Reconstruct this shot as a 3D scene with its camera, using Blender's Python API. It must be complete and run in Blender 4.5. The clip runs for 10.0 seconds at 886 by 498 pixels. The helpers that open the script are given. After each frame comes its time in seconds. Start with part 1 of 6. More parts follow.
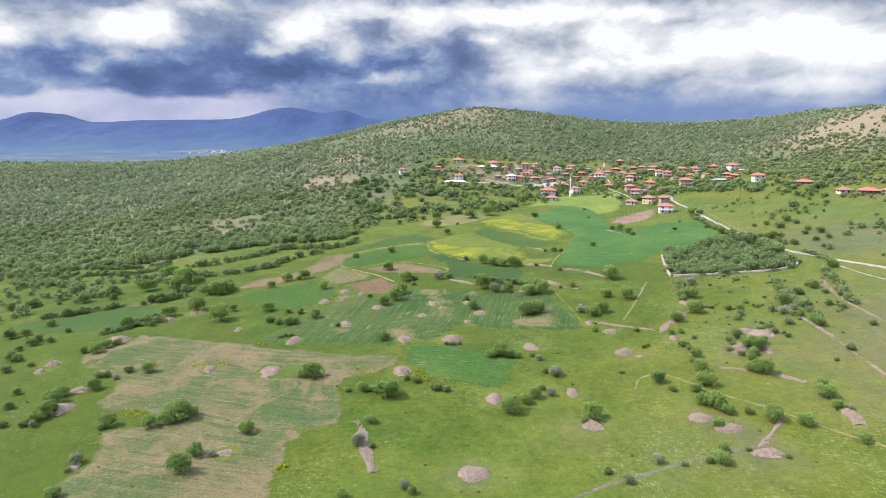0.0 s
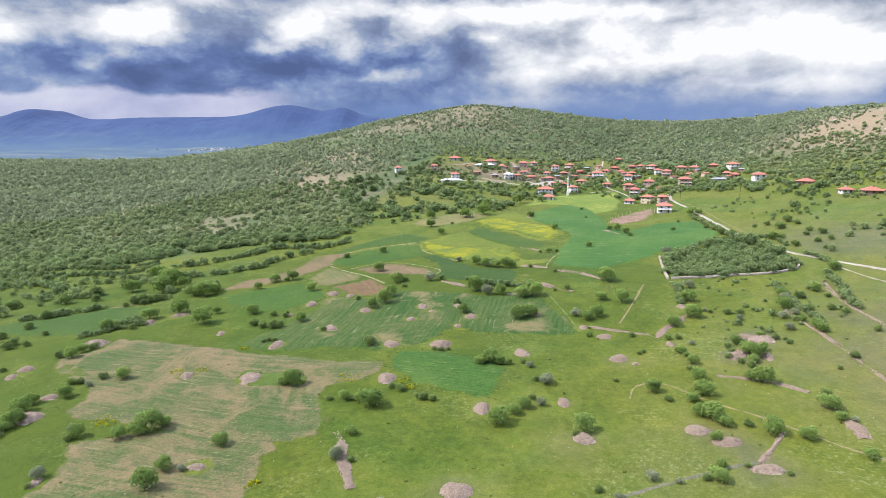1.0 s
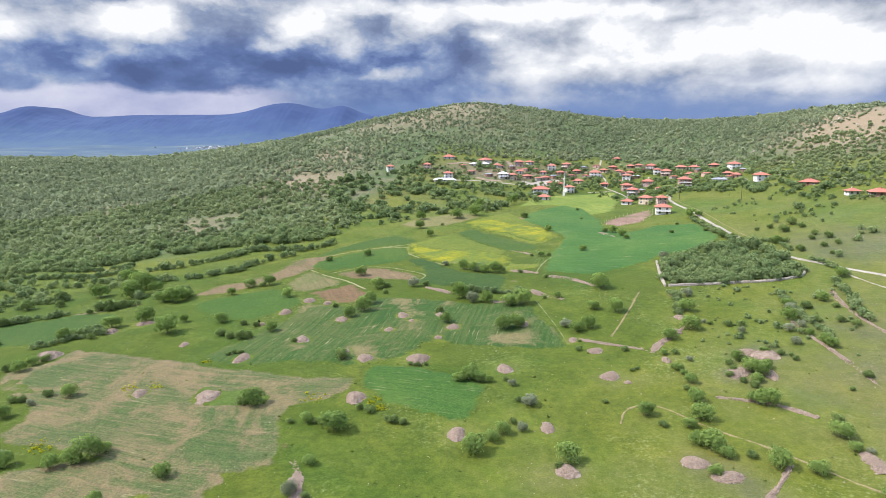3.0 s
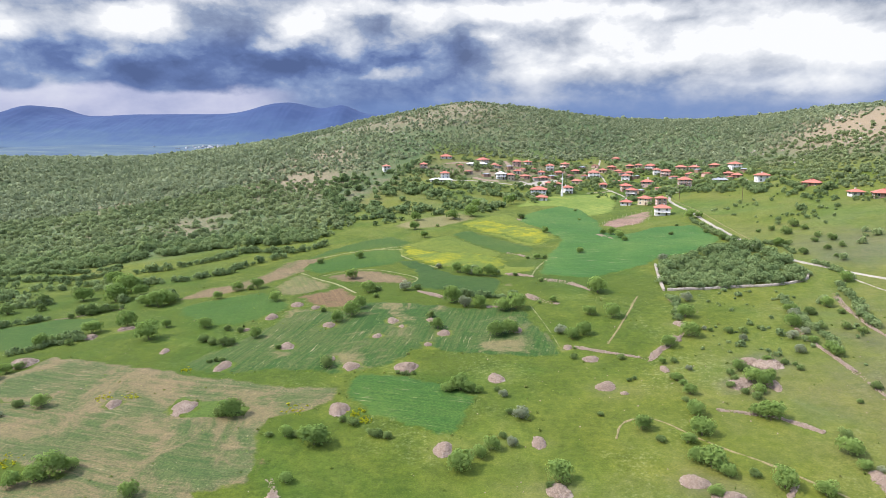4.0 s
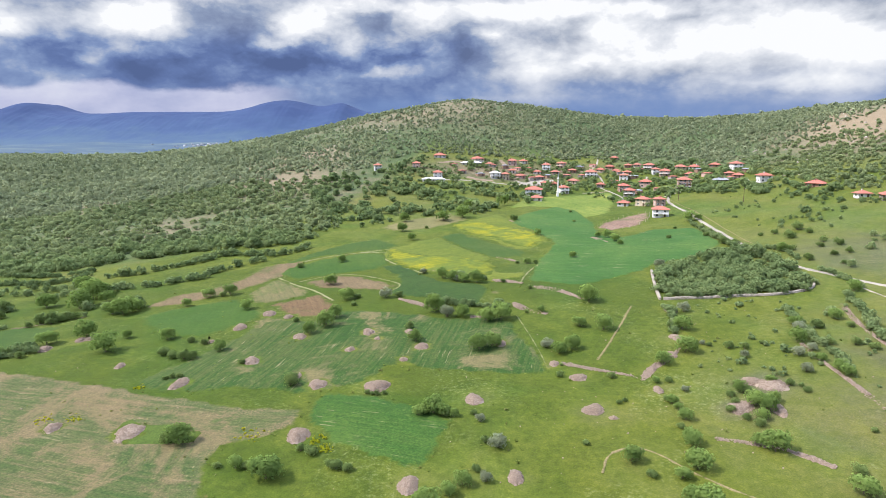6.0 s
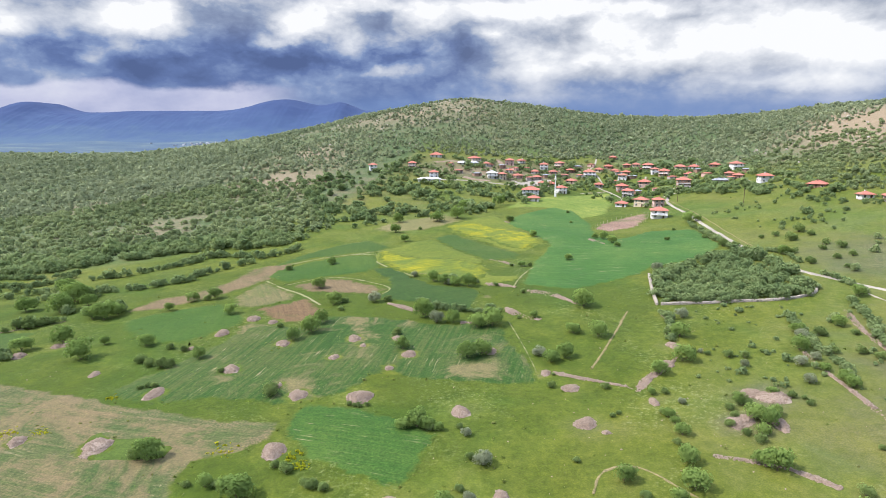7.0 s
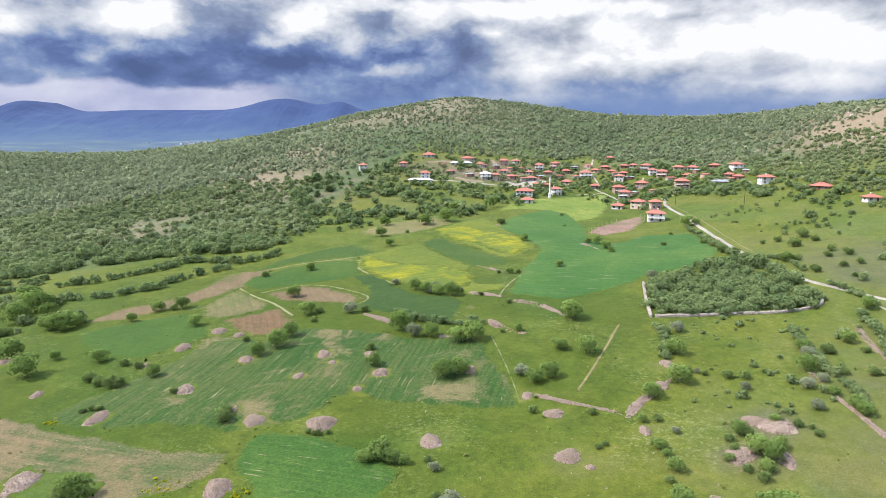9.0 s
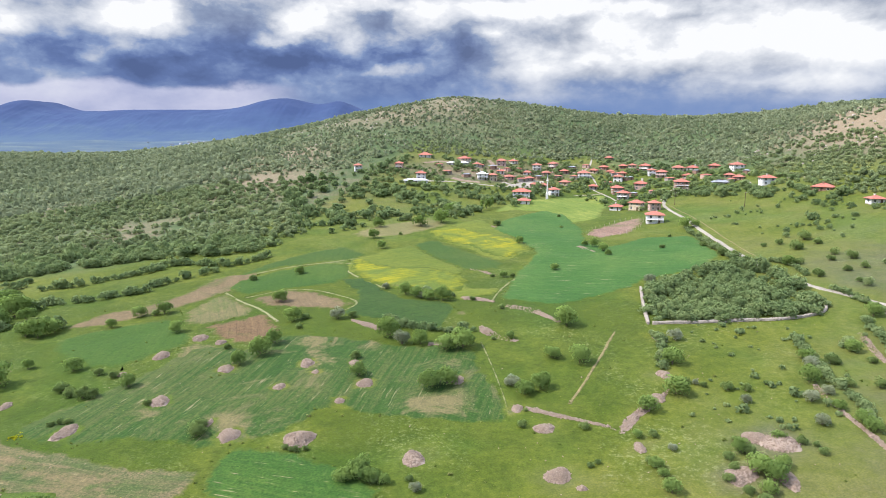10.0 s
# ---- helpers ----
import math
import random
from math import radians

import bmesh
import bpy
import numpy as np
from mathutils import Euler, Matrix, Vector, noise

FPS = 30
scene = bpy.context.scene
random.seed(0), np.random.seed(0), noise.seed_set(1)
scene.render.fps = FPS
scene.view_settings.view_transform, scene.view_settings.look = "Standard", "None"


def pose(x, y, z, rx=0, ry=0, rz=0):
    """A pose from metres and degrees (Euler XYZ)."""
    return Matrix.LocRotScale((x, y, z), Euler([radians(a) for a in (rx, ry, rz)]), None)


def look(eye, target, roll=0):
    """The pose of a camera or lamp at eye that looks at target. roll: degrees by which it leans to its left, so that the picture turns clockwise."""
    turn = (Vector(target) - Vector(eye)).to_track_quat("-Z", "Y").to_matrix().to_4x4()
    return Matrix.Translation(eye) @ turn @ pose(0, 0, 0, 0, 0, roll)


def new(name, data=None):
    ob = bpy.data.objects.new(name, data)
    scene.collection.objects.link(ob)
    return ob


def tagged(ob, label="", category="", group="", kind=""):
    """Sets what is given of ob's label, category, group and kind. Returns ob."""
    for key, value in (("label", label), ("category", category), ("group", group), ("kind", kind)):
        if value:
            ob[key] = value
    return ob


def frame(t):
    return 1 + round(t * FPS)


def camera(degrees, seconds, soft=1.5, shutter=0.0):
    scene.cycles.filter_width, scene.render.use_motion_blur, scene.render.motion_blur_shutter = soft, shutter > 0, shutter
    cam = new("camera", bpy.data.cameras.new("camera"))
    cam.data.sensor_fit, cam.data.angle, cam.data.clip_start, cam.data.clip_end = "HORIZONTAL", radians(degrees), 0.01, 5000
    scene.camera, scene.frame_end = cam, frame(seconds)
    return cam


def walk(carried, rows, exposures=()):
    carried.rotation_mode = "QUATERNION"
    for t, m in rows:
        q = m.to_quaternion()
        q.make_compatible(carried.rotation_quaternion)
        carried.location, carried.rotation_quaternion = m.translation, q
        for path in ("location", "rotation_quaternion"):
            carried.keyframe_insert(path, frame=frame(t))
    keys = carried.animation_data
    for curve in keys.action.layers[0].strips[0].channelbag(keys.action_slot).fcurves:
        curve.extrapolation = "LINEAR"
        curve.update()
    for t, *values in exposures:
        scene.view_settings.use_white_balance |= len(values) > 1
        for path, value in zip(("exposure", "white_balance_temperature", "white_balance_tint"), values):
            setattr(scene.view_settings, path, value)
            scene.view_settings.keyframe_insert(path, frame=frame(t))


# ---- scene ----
cam = camera(70.85, 10.0, soft=0.8)
ROWS = [
    (0, -0.00, 0.00, 80.35, 0.00, -9.57, -0.37),
    (0.5, 1.84, 3.67, 80.27, -0.00, -9.66, -0.29),
    (1, 3.56, 7.38, 80.21, -0.00, -9.74, -0.24),
    (1.5, 5.23, 11.15, 80.14, 0.00, -9.80, -0.21),
    (2, 6.90, 14.89, 80.01, 0.01, -9.84, -0.16),
    (2.5, 8.47, 18.56, 79.97, 0.02, -9.86, -0.11),
    (4, 12.93, 29.45, 79.84, 0.03, -9.90, -0.02),
    (4.5, 14.49, 33.06, 79.83, 0.04, -9.93, -0.00),
    (5, 16.11, 36.64, 79.81, 0.05, -9.97, 0.03),
    (5.5, 17.76, 40.18, 79.83, 0.07, -10.01, 0.06),
    (7, 22.87, 50.89, 79.91, 0.11, -10.12, 0.14),
    (7.5, 24.47, 54.43, 79.90, 0.10, -10.13, 0.17),
    (8, 26.12, 57.95, 79.93, 0.09, -10.15, 0.18),
    (8.5, 27.69, 61.48, 79.94, 0.08, -10.16, 0.20),
    (9, 29.32, 65.01, 79.96, 0.10, -10.16, 0.21),
    (9.5, 30.95, 68.49, 79.99, 0.11, -10.18, 0.22),
    (10, 32.54, 72.00, 80.05, 0.13, -10.18, 0.22),
]
walk(cam, [(t, pose(x, y, z, 0, 0, yaw) @ pose(0, 0, 0, 90 + pitch, 0, 0) @ pose(0, 0, 0, 0, 0, roll)) for t, x, y, z, yaw, pitch, roll in ROWS])

# ---- sky and sun ----
SUN_FROM = Vector((-0.64, -0.10, 0.76)).normalized()
SUN_POWER = 3.05
SKY_POWER = 0.51
scene.view_settings.exposure = 1.44


class Nodes:
    """Small shorthand for building node trees."""

    def __init__(self, tree):
        self.tree = tree
        tree.nodes.clear()

    def add(self, kind, inputs=None, **props):
        n = self.tree.nodes.new(kind)
        for k, v in props.items():
            setattr(n, k, v)
        for k, v in (inputs or {}).items():
            self.put(n.inputs[k], v)
        return n

    def put(self, socket, v):
        if isinstance(v, bpy.types.NodeSocket):
            self.tree.links.new(v, socket)
        else:
            socket.default_value = v

    def math(self, op, a, b=0.0, c=0.0, clamp=False):
        n = self.add("ShaderNodeMath", {0: a, 1: b, 2: c}, operation=op, use_clamp=clamp)
        return n.outputs[0]

    def vec(self, op, a, b=(0, 0, 0)):
        n = self.add("ShaderNodeVectorMath", {0: a, 1: b}, operation=op)
        return n.outputs["Value"] if op in ("LENGTH", "DOT_PRODUCT", "DISTANCE") else n.outputs[0]

    def noise(self, where, scale, detail=4.0, rough=0.55, distortion=0.0):
        return self.add("ShaderNodeTexNoise", {"Vector": where, "Scale": scale, "Detail": detail, "Roughness": rough, "Distortion": distortion}).outputs[0]

    def ramp(self, fac, stops, mode="LINEAR"):
        n = self.add("ShaderNodeValToRGB", {0: fac})
        r = n.color_ramp
        r.interpolation = mode
        while len(r.elements) > len(stops):
            r.elements.remove(r.elements[-1])
        while len(r.elements) < len(stops):
            r.elements.new(0.5)
        for e, (p, c) in zip(r.elements, stops):
            e.position, e.color = p, (*c, 1) if len(c) == 3 else c
        return n.outputs[0]

    def step(self, fac, lo, hi):
        return self.add("ShaderNodeMapRange", {0: fac, 1: lo, 2: hi, 3: 0.0, 4: 1.0}, interpolation_type="SMOOTHSTEP").outputs[0]

    def mix(self, fac, a, b):
        n = self.add("ShaderNodeMix", data_type="RGBA")
        self.put(n.inputs[0], fac)
        self.put(n.inputs[6], a)
        self.put(n.inputs[7], b)
        return n.outputs[2]


world = bpy.data.worlds.new("world")
scene.world = world
world.use_nodes = True
W = Nodes(world.node_tree)
way = W.add("ShaderNodeTexCoord").outputs["Generated"]
xyz = W.add("ShaderNodeSeparateXYZ", {0: way})
ahead = W.math("MAXIMUM", xyz.outputs[1], 0.25)
plane = W.add("ShaderNodeCombineXYZ", {0: W.math("DIVIDE", xyz.outputs[0], ahead), 1: 0.0, 2: W.math("DIVIDE", xyz.outputs[2], ahead)}).outputs[0]
tall = W.vec("MULTIPLY", way, (1.0, 1.0, 1.7))
swirl = W.add("ShaderNodeTexNoise", {"Vector": tall, "Scale": 9.0, "Detail": 6.0, "Roughness": 0.55}).outputs["Color"]
bent = W.vec("ADD", plane, W.vec("MULTIPLY", W.vec("SUBTRACT", swirl, (0.5, 0.5, 0.5)), (0.085, 0.0, 0.060)))
# banks of cloud over the northern sky: across and up, half width and height (thousandths of the distance), brightness
BANKS_LEFT = [
    (-478, 185, 65, 28, 0.92), (-662, 169, 30, 21, 0.55), (-419, 168, 39, 17, 0.32), (-225, 168, 54, 24, 0.85), (-150, 200, 55, 18, 0.55), (-272, 144, 35, 8, 0.28),
    (-19, 195, 43, 23, 0.55), (-88, 199, 43, 15, 0.30), (-380, 212, 60, 10, 0.40), (-478, 135, 96, 10, 0.20), (-550, 120, 25, 8, 0.28), (-81, 100, 42, 9, 0.36),
    (-325, 186, 40, 14, -0.06), (-397, 113, 228, 13, -0.12), (-195, 112, 88, 19, -0.10),
    (-110, 60, 150, 22, -0.12),
]
BANKS_RIGHT = [
    (72, 153, 26, 11, 0.48), (102, 194, 78, 21, 0.46), (189, 198, 86, 25, 0.40), (191, 119, 79, 22, 0.48), (260, 152, 52, 22, 0.46), (147, 98, 44, 12, 0.22),
    (322, 122, 35, 24, 0.18), (327, 189, 104, 16, 0.36), (409, 139, 79, 28, 0.46), (537, 163, 131, 33, 0.58), (629, 121, 96, 32, 0.46), (474, 201, 138, 13, 0.20),
    (579, 87, 106, 14, 0.38), (412, 88, 53, 10, 0.15), (237, 56, 248, 17, 0.14), (618, 54, 106, 17, 0.28), (345, 177, 61, 7, -0.15),
    (480, 160, 330, 75, 0.20), (45, 150, 70, 40, 0.16), (-250, 205, 420, 30, 0.10), (200, 62, 250, 20, 0.06), (-260, 118, 330, 34, -0.15),
]
bank = 0.0
for cx, cz, rx, rz, amount in BANKS_LEFT + BANKS_RIGHT:
    off = W.vec("MULTIPLY", W.vec("SUBTRACT", bent, (cx / 1000, 0.0, cz / 1000)), (1000 / rx, 0.0, 1000 / rz))
    bank = W.math("MULTIPLY_ADD", W.math("POWER", 2.718, W.math("MULTIPLY", W.vec("DOT_PRODUCT", off, off), -1.0)), amount, bank)
puffs = W.noise(tall, 8.5, 10.0, 0.57, 0.1)
wisps = W.noise(W.vec("MULTIPLY", way, (1.0, 1.0, 2.1)), 15.0, 5.0, 0.50, 0.1)
heads = W.add("ShaderNodeTexVoronoi", {"Vector": W.vec("ADD", tall, W.vec("MULTIPLY", swirl, (0.12, 0.12, 0.12))), "Scale": 15.0, "Detail": 3.5, "Roughness": 0.55, "Smoothness": 0.3}, feature="SMOOTH_F1", normalize=True).outputs[0]
heads = W.math("MULTIPLY", W.math("SUBTRACT", 0.30, heads), 1.05)
fluff = W.math("ADD", W.math("MULTIPLY", W.math("SUBTRACT", puffs, 0.5), 1.35), W.math("MULTIPLY", W.math("SUBTRACT", wisps, 0.5), 0.35))
calm = W.math("MULTIPLY_ADD", W.step(xyz.outputs[2], 0.03, 0.15), 0.62, 0.38)
level = W.math("ADD", W.math("ADD", W.math("MULTIPLY", W.math("ADD", fluff, heads), calm), bank), 0.33)
# the pale gap under the cloud base in the north-west, with a firm upper edge
sep = W.add("ShaderNodeSeparateXYZ", {0: W.vec("ADD", plane, W.vec("MULTIPLY", W.vec("SUBTRACT", swirl, (0.5, 0.5, 0.5)), (0.0, 0.0, 0.050)))})
edge = W.math("ADD", W.math("MULTIPLY", W.math("ADD", sep.outputs[0], 0.5), -0.035), 0.083)
gap = W.math("MULTIPLY", W.step(W.math("SUBTRACT", edge, sep.outputs[2]), -0.006, 0.007), W.step(sep.outputs[0], -0.20, -0.32))
cloud = W.ramp(W.math("MULTIPLY_ADD", level, 1.15, -0.05), [(0.0, (0.068, 0.102, 0.222)), (0.2, (0.097, 0.145, 0.305)), (0.38, (0.175, 0.240, 0.405)), (0.55, (0.335, 0.38, 0.485)), (0.75, (0.50, 0.53, 0.60)), (0.95, (0.64, 0.655, 0.69)), (1.0, (0.70, 0.71, 0.735))])
# the northern bank is slate blue, the clouds above and to the east a plainer grey
ashen = W.ramp(W.math("MULTIPLY_ADD", level, 1.15, -0.05), [(0.0, (0.150, 0.180, 0.255)), (0.38, (0.245, 0.285, 0.365)), (0.55, (0.365, 0.395, 0.46)), (0.75, (0.50, 0.525, 0.58)), (0.95, (0.64, 0.655, 0.69)), (1.0, (0.70, 0.71, 0.735))])
east = W.math("MULTIPLY", W.step(xyz.outputs[0], -0.08, 0.25), W.step(xyz.outputs[2], 0.070, 0.115))
high = W.math("MULTIPLY", W.step(xyz.outputs[2], 0.125, 0.17), 0.55)
cloud = W.mix(W.math("MAXIMUM", east, high), cloud, ashen)
pale = W.ramp(W.math("ADD", W.math("MULTIPLY", fluff, 0.9), 0.5), [(0.25, (0.33, 0.36, 0.52)), (0.5, (0.44, 0.455, 0.59)), (0.75, (0.54, 0.55, 0.64))])
cloud = W.mix(W.math("MULTIPLY", gap, 0.9), cloud, pale)
# clear blue low down in the north
low = W.math("MULTIPLY", W.step(W.math("MULTIPLY_ADD", fluff, 0.02, sep.outputs[2]), 0.080, 0.045), W.step(sep.outputs[0], -0.28, -0.05))
cloud = W.mix(W.math("MULTIPLY", low, 0.75), cloud, (0.130, 0.205, 0.400, 1))
sky = W.add("ShaderNodeTexSky", sky_type="NISHITA", sun_disc=False, sun_elevation=math.asin(SUN_FROM.z), sun_rotation=math.atan2(SUN_FROM.x, SUN_FROM.y), altitude=900.0)
clear = W.vec("MULTIPLY", sky.outputs[0], (0.09, 0.09, 0.09))
cover = W.step(W.math("ADD", fluff, W.math("MULTIPLY", xyz.outputs[2], -0.6)), -0.95, -0.55)
both = W.mix(cover, clear, cloud)
overhead = W.math("MULTIPLY_ADD", W.step(xyz.outputs[2], 0.28, 0.70), 5.0, 1.0)
W.add("ShaderNodeOutputWorld", {0: W.add("ShaderNodeBackground", {0: both, 1: W.math("MULTIPLY", overhead, SKY_POWER)}).outputs[0]})

sun = new("sun", bpy.data.lights.new("sun", "SUN"))
sun.data.energy, sun.data.angle, sun.data.color = SUN_POWER, radians(2.5), (1.0, 0.92, 0.87)
sun.matrix_world = look(SUN_FROM * 300, (0, 0, 0))

# ---- materials ----


def material(name):
    m = bpy.data.materials.new(name)
    m.use_nodes = True
    return m, Nodes(m.node_tree)


def finish(n, colour, rough=0.9, bump=None, strength=0.4, distance=0.2, **more):
    made = {"Base Color": colour, "Roughness": rough, "Specular IOR Level": 0.2}
    if bump is not None:
        made["Normal"] = n.add("ShaderNodeBump", {"Height": bump, "Strength": strength, "Distance": distance}).outputs[0]
    made.update(more)
    n.add("ShaderNodeOutputMaterial", {0: n.add("ShaderNodeBsdfPrincipled", made).outputs[0]})


def place(n):
    return n.add("ShaderNodeTexCoord").outputs["Object"]


def ground_colour(n, w):
    """Grass that turns from lush to dry by the land's own dryness, its fine relief, and painted haze in the far valley.
    """
    dry = n.add("ShaderNodeAttribute", attribute_name="dry").outputs["Fac"]
    wide = n.noise(w, 0.011, 6.0, 0.6, 0.5)
    mid = n.noise(w, 0.055, 6.0, 0.65, 0.6)
    tuft = n.noise(w, 0.55, 8.0, 0.78)
    d = n.math("ADD", dry, n.math("ADD", n.math("MULTIPLY", n.math("SUBTRACT", wide, 0.5), 0.55), n.math("MULTIPLY", n.math("SUBTRACT", mid, 0.5), 0.5)))
    d = n.math("ADD", d, n.math("MULTIPLY", n.math("SUBTRACT", tuft, 0.5), 0.35))
    col = n.ramp(d, [(0.0, (0.040, 0.062, 0.004)), (0.14, (0.066, 0.085, 0.009)), (0.26, (0.079, 0.091, 0.018)), (0.42, (0.074, 0.079, 0.031)), (0.66, (0.124, 0.101, 0.060)), (0.9, (0.178, 0.134, 0.080))])
    # fresher and more yellowed drifts, and the darker trampled or wetter ground between them
    drift = n.ramp(n.noise(w, 0.021, 5.0, 0.6, 0.8), [(0.34, (0.82, 0.97, 0.95)), (0.50, (1.0, 1.0, 1.0)), (0.66, (1.13, 1.05, 1.02))])
    worn = n.ramp(n.noise(w, 0.13, 6.0, 0.68, 0.5), [(0.32, (0.82, 0.85, 0.85)), (0.5, (1.0, 1.0, 1.0)), (0.68, (1.16, 1.12, 1.12))])
    col = n.add("ShaderNodeMix", {0: 1.0, 6: col, 7: n.vec("MULTIPLY", drift, worn)}, data_type="RGBA", blend_type="MULTIPLY").outputs[2]
    # pale stone showing through where it is driest
    rock = n.math("MULTIPLY", n.step(n.noise(w, 0.25, 6.0, 0.7, 0.4), 0.58, 0.70), n.step(d, 0.45, 0.85))
    col = n.mix(n.math("MULTIPLY", rock, 0.75), col, (0.29, 0.25, 0.21, 1))
    grit = n.math("ADD", n.math("MULTIPLY", tuft, 0.42), n.math("MULTIPLY", n.noise(w, 3.0, 3.0, 0.75), 0.58))
    shade = n.ramp(grit, [(0.32, (0.58, 0.62, 0.64)), (0.5, (0.95, 0.95, 0.95)), (0.68, (1.48, 1.38, 1.30))])
    mixed = n.add("ShaderNodeMix", data_type="RGBA", blend_type="MULTIPLY")
    n.put(mixed.inputs[0], 1.0)
    n.put(mixed.inputs[6], col)
    n.put(mixed.inputs[7], shade)
    # olive undergrowth between the bushes of the scrub
    scrub = n.add("ShaderNodeAttribute", attribute_name="scrub").outputs["Fac"]
    under = n.ramp(n.math("MULTIPLY_ADD", n.math("SUBTRACT", d, 0.25), 0.46, n.math("MULTIPLY_ADD", tuft, 0.5, n.math("MULTIPLY", mid, 0.5))), [(0.34, (0.036, 0.061, 0.024)), (0.50, (0.050, 0.075, 0.030)), (0.61, (0.086, 0.088, 0.044)), (0.80, (0.158, 0.128, 0.082))])
    mixed = n.add("ShaderNodeMix", {0: scrub, 6: mixed.outputs[2], 7: under}, data_type="RGBA")
    # pale heads of flowering grass in drifts
    heads = n.math("MULTIPLY", n.math("SUBTRACT", 1.0, scrub), n.math("MULTIPLY", n.step(n.noise(w, 1.1, 4.0, 0.8), 0.52, 0.66), n.step(n.noise(w, 0.028, 5.0, 0.65, 0.6), 0.50, 0.64)))
    mixed = n.add("ShaderNodeMix", {0: n.math("MULTIPLY", heads, 0.6), 6: mixed.outputs[2], 7: (0.16, 0.175, 0.075, 1)}, data_type="RGBA")
    # distance haze and cloud shade over the far valley, painted as blue-grey colour
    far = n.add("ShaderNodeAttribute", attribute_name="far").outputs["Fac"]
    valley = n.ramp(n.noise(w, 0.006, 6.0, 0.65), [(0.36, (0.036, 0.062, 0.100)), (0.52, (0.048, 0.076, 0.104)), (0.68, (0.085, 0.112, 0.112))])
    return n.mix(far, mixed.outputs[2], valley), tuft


def earth_like(name, dark, mid, light, scale=0.25, rows_dir=None, rows_gap=1.2, rows_dark=0.25, blotch=None, fray=1.6, flecks=0.3, headland=None, gaps=0.0):
    """Soil or a crop: two scales of mottling, drill rows where rows_dir is given, and an edge that frays into the grass."""
    m, n = material(name)
    w = place(n)
    grass, tuft = ground_colour(n, w)
    big = n.noise(w, scale * 0.12, 5.0, 0.6, 0.4)
    fine = n.noise(w, scale * 4.0, 4.0, 0.65)
    speck = n.noise(w, 2.2, 3.0, 0.8)
    f = n.math("ADD", n.math("MULTIPLY", big, 0.70), n.math("ADD", n.math("MULTIPLY", fine, 0.25), n.math("MULTIPLY", n.math("SUBTRACT", speck, 0.25), 0.38)))
    if rows_dir is not None:
        a = radians(rows_dir)
        across = n.vec("DOT_PRODUCT", n.vec("ADD", w, n.vec("MULTIPLY", n.add("ShaderNodeTexNoise", {"Vector": w, "Scale": 0.02, "Detail": 1.0}).outputs["Color"], (7.0, 7.0, 0.0))), (math.cos(a), math.sin(a), 0))
        line = n.noise(n.add("ShaderNodeCombineXYZ", {0: n.math("MULTIPLY", across, 1.0 / rows_gap), 1: n.math("MULTIPLY", n.vec("DOT_PRODUCT", w, (-math.sin(a), math.cos(a), 0)), 0.03), 2: 0.0}).outputs[0], 1.0, 2.0, 0.75)
        f = n.math("MULTIPLY_ADD", n.math("SUBTRACT", line, 0.5), rows_dark, f)
    col = n.ramp(f, [(0.30, dark), (0.52, mid), (0.75, light)])
    if rows_dir is not None and gaps:
        dash = n.noise(n.add("ShaderNodeCombineXYZ", {0: n.math("MULTIPLY", across, 1.1 / rows_gap), 1: n.math("MULTIPLY", n.vec("DOT_PRODUCT", w, (-math.sin(a), math.cos(a), 0)), 0.07), 2: 7.0}).outputs[0], 1.0, 3.0, 0.7)
        dash = n.math("MULTIPLY", n.step(dash, 0.60, 0.68), n.step(n.noise(w, 0.07, 4.0, 0.65), 0.40, 0.60))
        col = n.mix(n.math("MULTIPLY", dash, gaps), col, (0.185, 0.160, 0.085, 1))
    if blotch:
        col = n.mix(n.math("MULTIPLY", n.step(n.noise(w, scale * 0.2, 6.0, 0.7, 0.8), blotch[1], blotch[1] + 0.14), blotch[2]), col, (*blotch[0], 1))
    # pale flecks of bare soil and dead stalks
    fleck = n.math("MULTIPLY", n.step(n.noise(n.vec("MULTIPLY", w, (1.0, 0.55, 1.0)), 1.1, 4.0, 0.75), 0.60, 0.72), n.step(n.noise(w, 0.05, 4.0, 0.6), 0.42, 0.62))
    col = n.mix(n.math("MULTIPLY", fleck, flecks), col, (0.19, 0.165, 0.085, 1))
    edge = n.add("ShaderNodeAttribute", attribute_name="edge").outputs["Fac"]
    if headland:
        turn = n.math("ADD", edge, n.math("MULTIPLY", n.math("SUBTRACT", n.noise(w, 0.06, 5.0, 0.65), 0.5), 22.0))
        col = n.mix(n.math("MULTIPLY", n.math("MULTIPLY", n.step(turn, 4.5, -2.5), n.step(speck, 0.30, 0.62)), 0.85), col, (*headland, 1))
    shade = n.ramp(n.math("MULTIPLY_ADD", tuft, 0.5, n.math("MULTIPLY", speck, 0.5)), [(0.33, (0.62, 0.65, 0.66)), (0.5, (0.96, 0.96, 0.96)), (0.67, (1.40, 1.34, 1.26))])
    col = n.add("ShaderNodeMix", {0: 1.0, 6: col, 7: shade}, data_type="RGBA", blend_type="MULTIPLY").outputs[2]
    edge = n.math("ADD", edge, n.math("MULTIPLY", n.math("SUBTRACT", n.noise(w, 0.35, 5.0, 0.7), 0.5), 3.0 * fray))
    col = n.mix(n.step(edge, 0.1, fray), grass, col)
    finish(n, col, 0.95, fine, 0.5, 0.2)
    return m


